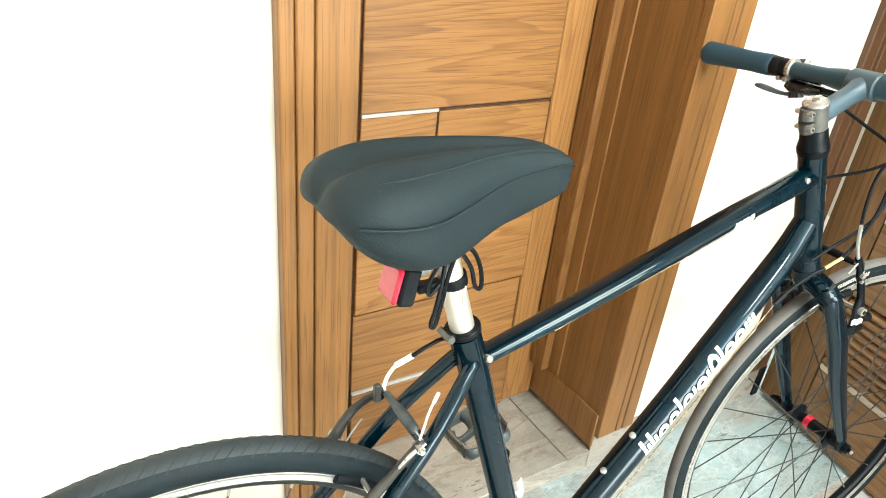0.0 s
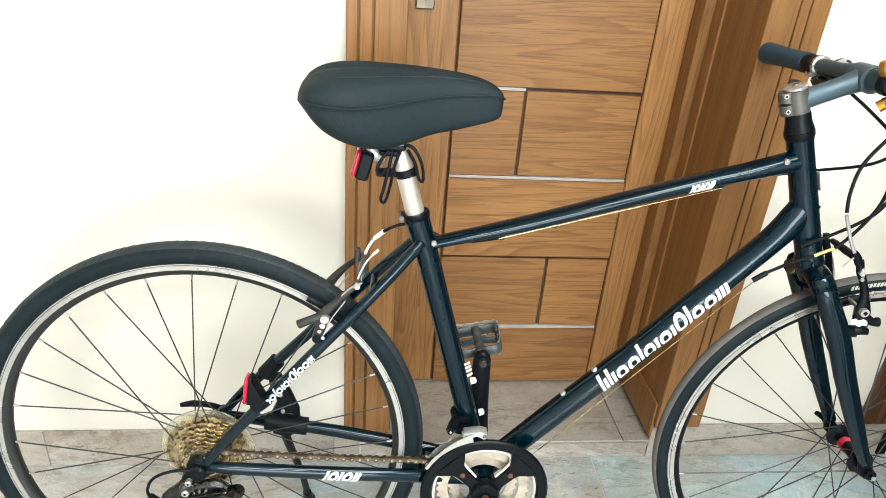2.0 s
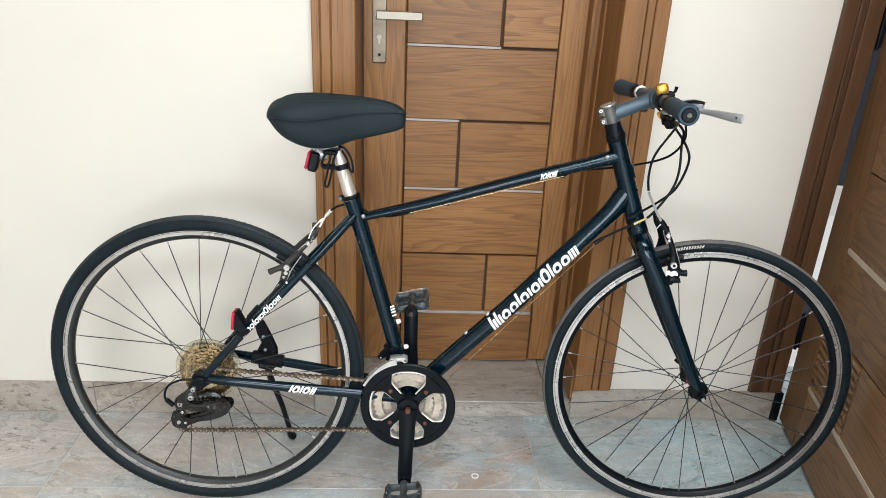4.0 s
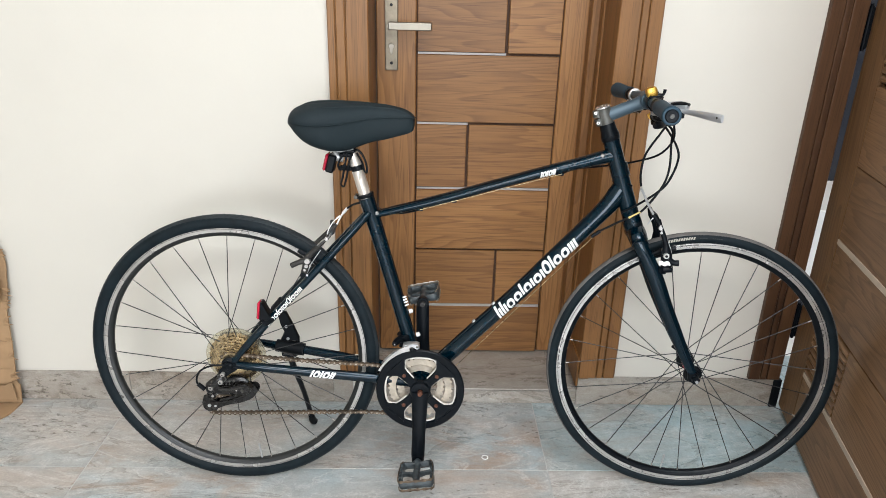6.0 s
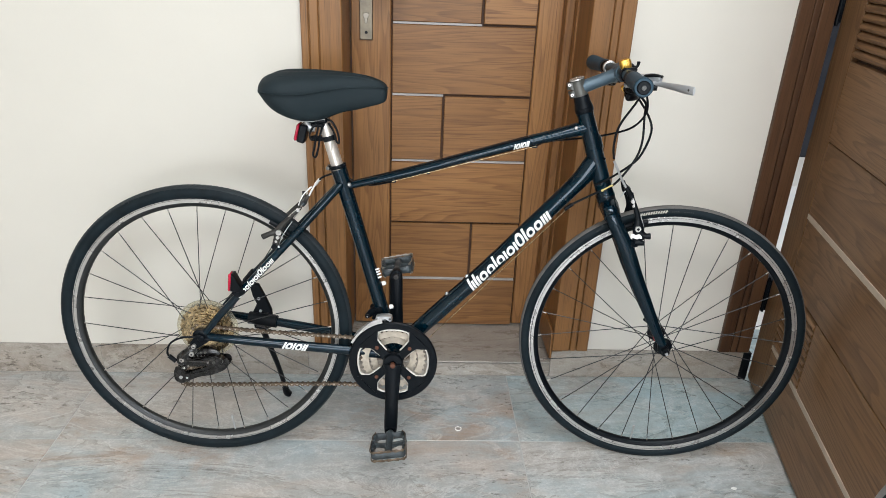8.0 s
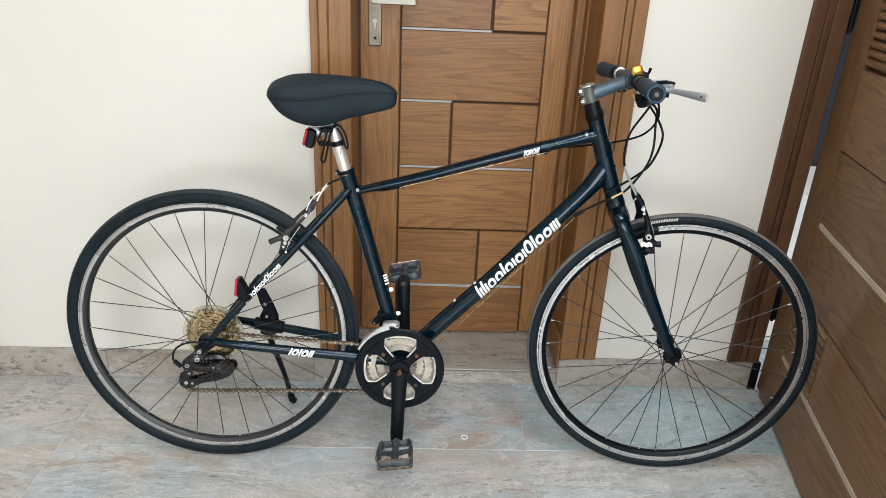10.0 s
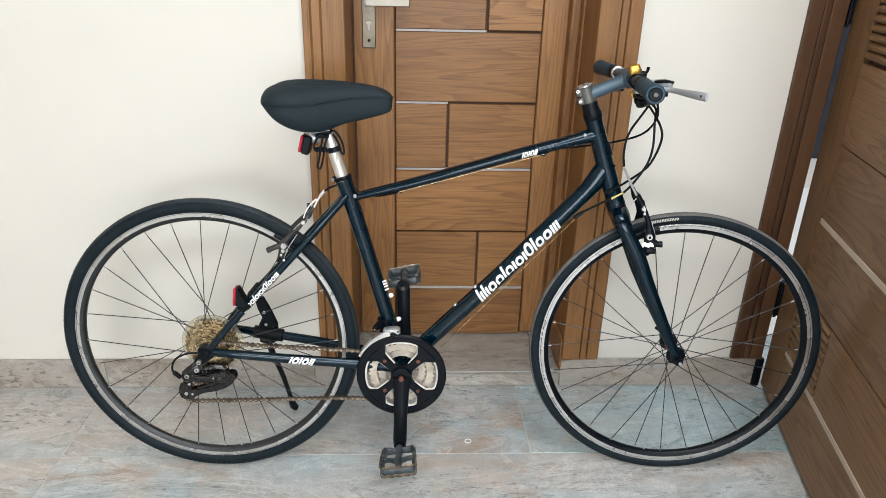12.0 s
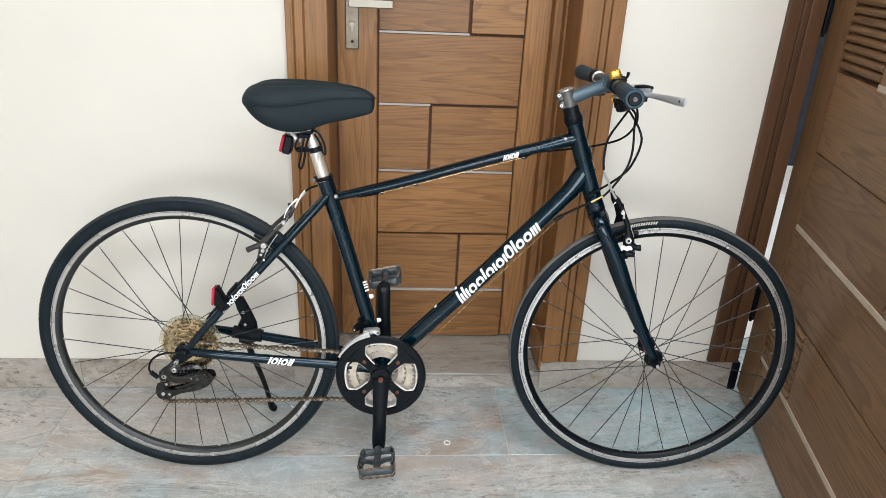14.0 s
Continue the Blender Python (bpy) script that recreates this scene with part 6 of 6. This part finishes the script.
part("steerer_clamp", Geo().put(*sweep([on_axis(0.233), on_axis(0.2345), on_axis(0.267), on_axis(0.2685)], [0.0148, 0.016, 0.016, 0.0148], 22, SIDE))
     .put(*sweep([on_axis(0.235, -0.012), on_axis(0.25, -0.014)], [(0.011, 0.0105), (0.011, 0.0105)], 16, SIDE)).put(*sweep([on_axis(0.2525, -0.014), on_axis(0.267, -0.012)], [(0.011, 0.0105), (0.011, 0.0105)], 16, SIDE)), CLAMPGREY, stem, "dull grey clamp round the steerer")
part("top_cap", Geo().put(*sweep([on_axis(0.2685), on_axis(0.2715), on_axis(0.2735)], [0.0164, 0.0162, 0.013], 22, SIDE)), TRACK, stem, "silver worn top cap")
part("cap_bolt", Geo().put(*sweep([on_axis(0.273), on_axis(0.275)], [0.0048, 0.004], 12, SIDE)), BRASS, stem)
for d in (0.242, 0.264):
    part("clamp_bolt", Geo().put(*sweep([on_axis(d, -0.0185, -0.0125), on_axis(d, -0.0185, 0.0125)], 0.0034, 12)).put(*sweep([on_axis(d, -0.0185, -0.0132), on_axis(d, -0.0185, -0.012)], 0.0017, 6), slot=1), [TRACK, BLACK], stem)
for s in (-1, 1):
    for z in (-0.011, 0.011):
        part("faceplate_bolt", Geo().put(*rod((0.9295, s * 0.014, 0.9675 + z), (0.9385, s * 0.014, 0.9675 + z), 0.0038, 10)), BLACK, stem)

BARC = (0.9148, 0.9665)


def bar_at(y):
    """Centre of the handlebar at that distance from the middle: slightly swept back."""
    a = abs(y)
    return Vector((BARC[0] - max(a - 0.05, 0) * 0.075, y, BARC[1] - max(a - 0.05, 0) * 0.01))


bp("handlebar", Geo().put(*sweep([bar_at(y) for y in (-0.256, -0.15, -0.06, -0.035, 0.035, 0.06, 0.15, 0.256)], [0.0111, 0.0111, 0.0115, 0.015, 0.015, 0.0115, 0.0111, 0.0111], 18)), BARBLUE, "dark blue grey flat handlebar", BAR)
for s in (-1, 1):
    ys = [0.14, 0.146, 0.178, 0.222, 0.248, 0.258, 0.262]
    rr = [0.0145, 0.016, 0.015, 0.0164, 0.0176, 0.0178, 0.0158]
    gr = bp("grip", Geo().put(*sweep([bar_at(s * y) for y in ys], rr, 22, None, 3)), GRIP, "worn rubber handlebar grip", BAR)
    part("grip_collar", Geo().put(*sweep([bar_at(s * y) for y in (0.126, 0.128, 0.14, 0.142)], [0.0132, 0.0142, 0.0148, 0.014], 20)), BLACKP, gr)
    part("end_plug", Geo().put(*sweep([bar_at(s * y) for y in (0.2615, 0.263, 0.2645)], [0.0125, 0.0122, 0.0105], 20)), BLACKP, gr)
    part("plug_bolt", Geo().put(*sweep([bar_at(s * y) for y in (0.264, 0.2665)], [0.0045, 0.004], 12)), CLAMPGREY, gr)
    # brake lever
    c = bar_at(s * 0.118)
    mount = bp("brake_lever", Geo().put(*sweep([c + Vector((0, s * -0.009, 0)), c + Vector((0, s * 0.009, 0))], 0.0138, 18))
               .put(*sweep([c + Vector((0.012, 0, -0.008)), c + Vector((0.032, s * 0.002, -0.013)), c + Vector((0.05, s * 0.008, -0.014))], [(0.009, 0.01), (0.009, 0.011), (0.007, 0.008)], 12, SIDE, 3))
               .put(*sweep([c + Vector((0.02, s * -0.01, -0.012)), c + Vector((0.026, s * -0.04, -0.016))], [0.0062, 0.005], 12)), BLACKP, "black brake lever mount with silver blade", BAR)
    part("lever_blade", Geo().put(*sweep([c + Vector((0.042, s * 0.006, -0.007)), c + Vector((0.053, s * 0.022, -0.007)), c + Vector((0.062, s * 0.052, -0.0065)), c + Vector((0.069, s * 0.082, -0.006)), c + Vector((0.077, s * 0.108, -0.006)), c + Vector((0.0835, s * 0.124, -0.006)), c + Vector((0.0838, s * 0.1245, -0.006))],
                                         [(0.0045, 0.005), (0.005, 0.0046), (0.006, 0.0036), (0.007, 0.0032), (0.0078, 0.003), (0.0076, 0.003), (0.0066, 0.002)], 16, (1, 0, 0), 4)), LEVER, mount, "silver brake lever blade")
    part("blade_hole", Geo().put(*rod(c + Vector((0.0765, s * 0.116, -0.0055)), c + Vector((0.0805, s * 0.1145, -0.0055)), 0.0024, 10)), CLAMPGREY, mount)
    part("lever_perch", Geo().put(*sweep([c + Vector((0.022, s * -0.012, 0.0)), c + Vector((0.042, s * 0.002, 0.003)), c + Vector((0.052, s * 0.016, 0.0))], [(0.006, 0.008), (0.0065, 0.009), (0.005, 0.006)], 12, (0, 0, 1), 3)), LEVER, mount)
    part("perch_cap", Geo().put(*sweep([c + Vector((0.026, s * -0.004, 0.005)), c + Vector((0.042, s * 0.006, 0.008)), c + Vector((0.056, s * 0.014, 0.006))], [(0.003, 0.008), (0.0035, 0.009), (0.003, 0.006)], 12, (0, 1, 0), 3)), BLACKP, mount)
    part("clamp_bolt", Geo().put(*rod(c + Vector((0.004, 0, -0.02)), c + Vector((0.004, 0, -0.012)), 0.0045, 10)), ALLOY, mount)
    # shifter under the bar
    c = bar_at(s * 0.1)
    sh = bp("gear_shifter", Geo().put(*sweep([c + Vector((0.002, s * 0.012, -0.02)), c + Vector((0.004, 0, -0.0235)), c + Vector((0.006, s * -0.022, -0.023)), c + Vector((0.007, s * -0.04, -0.0205))], [(0.0075, 0.012), (0.0105, 0.0155), (0.009, 0.013), (0.005, 0.007)], 14, (1, 0, 0), 3))
            .put(*sweep([c + Vector((0.004, s * -0.002, -0.03)), c + Vector((0.004, s * -0.004, -0.0385))], [(0.013, 0.013), (0.0105, 0.0105)], 16)), RESIN, "black trigger gear shifter", BAR)
    part("clamp_band", Geo().put(*sweep([c + Vector((0, s * y, 0)) for y in (0.0065, 0.0075, 0.0135, 0.0145)], [0.0135, 0.0152, 0.0152, 0.0135], 22)), TRACK if s > 0 else BLACKP, sh, "thin silver clamp band" if s > 0 else "")
    for dy in (0.011, 0.022):
        part("clamp_bolt", Geo().put(*rod(c + Vector((-0.013, s * dy, -0.0145)), c + Vector((0.003, s * dy, -0.0145)), 0.0036, 12)), TRACK, sh)
    if s > 0:       # pushed out flat along the bar
        pts = [(0.0, -0.004, -0.0345), (-0.004, 0.012, -0.0355), (-0.008, 0.024, -0.0345), (-0.0105, 0.038, -0.0325), (-0.0125, 0.049, -0.031), (-0.0135, 0.0545, -0.0305)]
        part("thumb_lever", Geo().put(*sweep([c + Vector(p) for p in pts], [(0.003, 0.006), (0.0028, 0.006), (0.003, 0.0085), (0.0034, 0.0115), (0.0032, 0.0105), (0.002, 0.005)], 12, (1, 0, 0), 4)), PEDALGREY, sh, "scuffed grey thumb lever")
    else:           # swung back towards the rider
        pts = [(0.016, 0.0, -0.034), (0.014, -0.02, -0.0345), (0.003, -0.042, -0.0335), (-0.006, -0.054, -0.0325), (-0.0135, -0.0595, -0.0315), (-0.0165, -0.061, -0.031)]
        part("thumb_lever", Geo().put(*sweep([c + Vector(p) for p in pts], [(0.005, 0.004), (0.0055, 0.004), (0.0065, 0.0045), (0.0075, 0.0055), (0.0075, 0.0062), (0.005, 0.0045)], 12, (0, 1, 0), 4)), BLACKP, sh, "black thumb lever")
    part("cable_port", Geo().put(*rod(c + Vector((0.007, s * -0.038, -0.021)), c + Vector((0.0105, s * -0.058, -0.022)), 0.0046, 12)), BLACKP, sh)
# brass bell on the bar
c = bar_at(-0.052)
dome = [(0.0095, 0.0085, 0.012), (0.0115, 0.01, 0.016), (0.0118, 0.0102, 0.024), (0.0105, 0.009, 0.0305), (0.0065, 0.0055, 0.0325)]
v = []
for rx, ry, z in dome:
    for i in range(24):
        ca, sa = math.cos(2 * math.pi * i / 24), math.sin(2 * math.pi * i / 24)
        q = Vector((rx * math.copysign(abs(ca) ** 0.55, ca), ry * math.copysign(abs(sa) ** 0.55, sa), z))
        v.append(c + Matrix.Rotation(radians(-16), 3, "Y") @ q)
f = [(k * 24 + i, k * 24 + (i + 1) % 24, k * 24 + 24 + (i + 1) % 24, k * 24 + 24 + i) for k in range(4) for i in range(24)] + [tuple(range(24))[::-1], tuple(range(96, 120))]
bell = bp("bell", Geo().put(v, f), GOLD, "small brass bicycle bell", BAR)
part("clamp", Geo().put(*sweep([c + Vector((0, -0.006, 0)), c + Vector((0, 0.006, 0))], 0.0152, 16)).put(*block(c + Vector((-0.012, -0.011, 0.008)), c + Vector((0.018, 0.011, 0.0145)), 0.002)), BLACKP, bell)
part("striker", Geo().put(*sweep([c + Vector((0.012, 0.0, 0.012)), c + Vector((0.019, -0.001, 0.018)), c + Vector((0.0205, -0.002, 0.027))], [0.0035, 0.003, 0.0035], 8, None, 3)), BLACKP, bell)
part("fitting", Geo().put(*rod(c + Vector((-0.004, 0.002, -0.03)), c + Vector((0.008, -0.006, -0.018)), 0.0075, 12)), GOLD, bell)
# cables from the levers
HOUSE = ([(0.9055, -0.06, 0.7902), (0.902, -0.06, 0.8216), (0.9092, -0.06, 0.8622), (0.9379, -0.07, 0.9166), (0.94, -0.085, 0.945)],
         [(0.945, 0.075, 0.94), (0.965, 0.02, 0.91), (0.9746, -0.05, 0.8742), (0.98, -0.05, 0.8422), (0.9642, -0.05, 0.797), (0.943, -0.045, 0.7718), (0.9111, -0.03, 0.7426), (0.88, -0.022, 0.722)],
         [(0.925, -0.07, 0.935), (0.955, -0.065, 0.912), (0.9619, -0.05, 0.8809), (0.9641, -0.05, 0.8261), (0.9513, -0.05, 0.7831), (0.9149, -0.045, 0.7299), (0.8732, -0.03, 0.702), (0.8258, -0.024, 0.6735)])
for k, pts in enumerate(HOUSE):
    bp("cable_housing", Geo().put(*sweep(pts, 0.0025, 8, None, 7)), BLACKP)
bp("cable_sleeve", Geo().put(*rod((0.915, -0.0452, 0.7298), (0.893, -0.0375, 0.714), 0.0026, 8)), YELLOW, "yellow cable sleeve")
bp("cable_end_stop", Geo().put(*rod((0.836, -0.025, 0.679), (0.818, -0.0235, 0.665), 0.0042, 10)), BLACKP)

# ---- second wheel, of another bicycle standing beside the open door ----
W2 = Matrix.Translation((1.145, -0.9485, 0.3432)) @ Matrix.Rotation(math.atan2(-0.974, -0.227), 4, "Z")
other = empty("other_bicycle_wheel", W2, label="grey tyred bicycle wheel with silver rim beside the door", category="bicycle wheel")
wheel("rim", "", other, None, 10, 0.0195, 0.035, front_hub, GREYTREAD, -90, FRONT_LACING, (TYRE_R, TYRE_W, 105))

tagged(link("paint_fleck", Geo().put([(0.007 * math.cos(a) * (1 + 0.15 * math.sin(3 * a)), 0.0045 * math.sin(a), z) for z in (0.0, 0.0012) for a in [2 * math.pi * i / 14 for i in range(14)]],
                                     [tuple(range(14))[::-1], tuple(range(14, 28))] + [(i, (i + 1) % 14, 14 + (i + 1) % 14, 14 + i) for i in range(14)]), WHITE, None, Matrix.Translation((1.284, -0.1505, 0.0002))),
       "small white paint fleck lying on the floor tile", "fleck")
tagged(link("bottle_ring", Geo().put(*sweep([(0.008 * math.cos(a), 0.008 * math.sin(a), 0.0014) for a in [2 * math.pi * i / 20 for i in range(20)]], 0.0013, 6, closed=True)), WHITE, None, Matrix.Translation((0.615, 0.07, 0.0002))),
       "small white plastic ring lying on the floor tile", "ring")
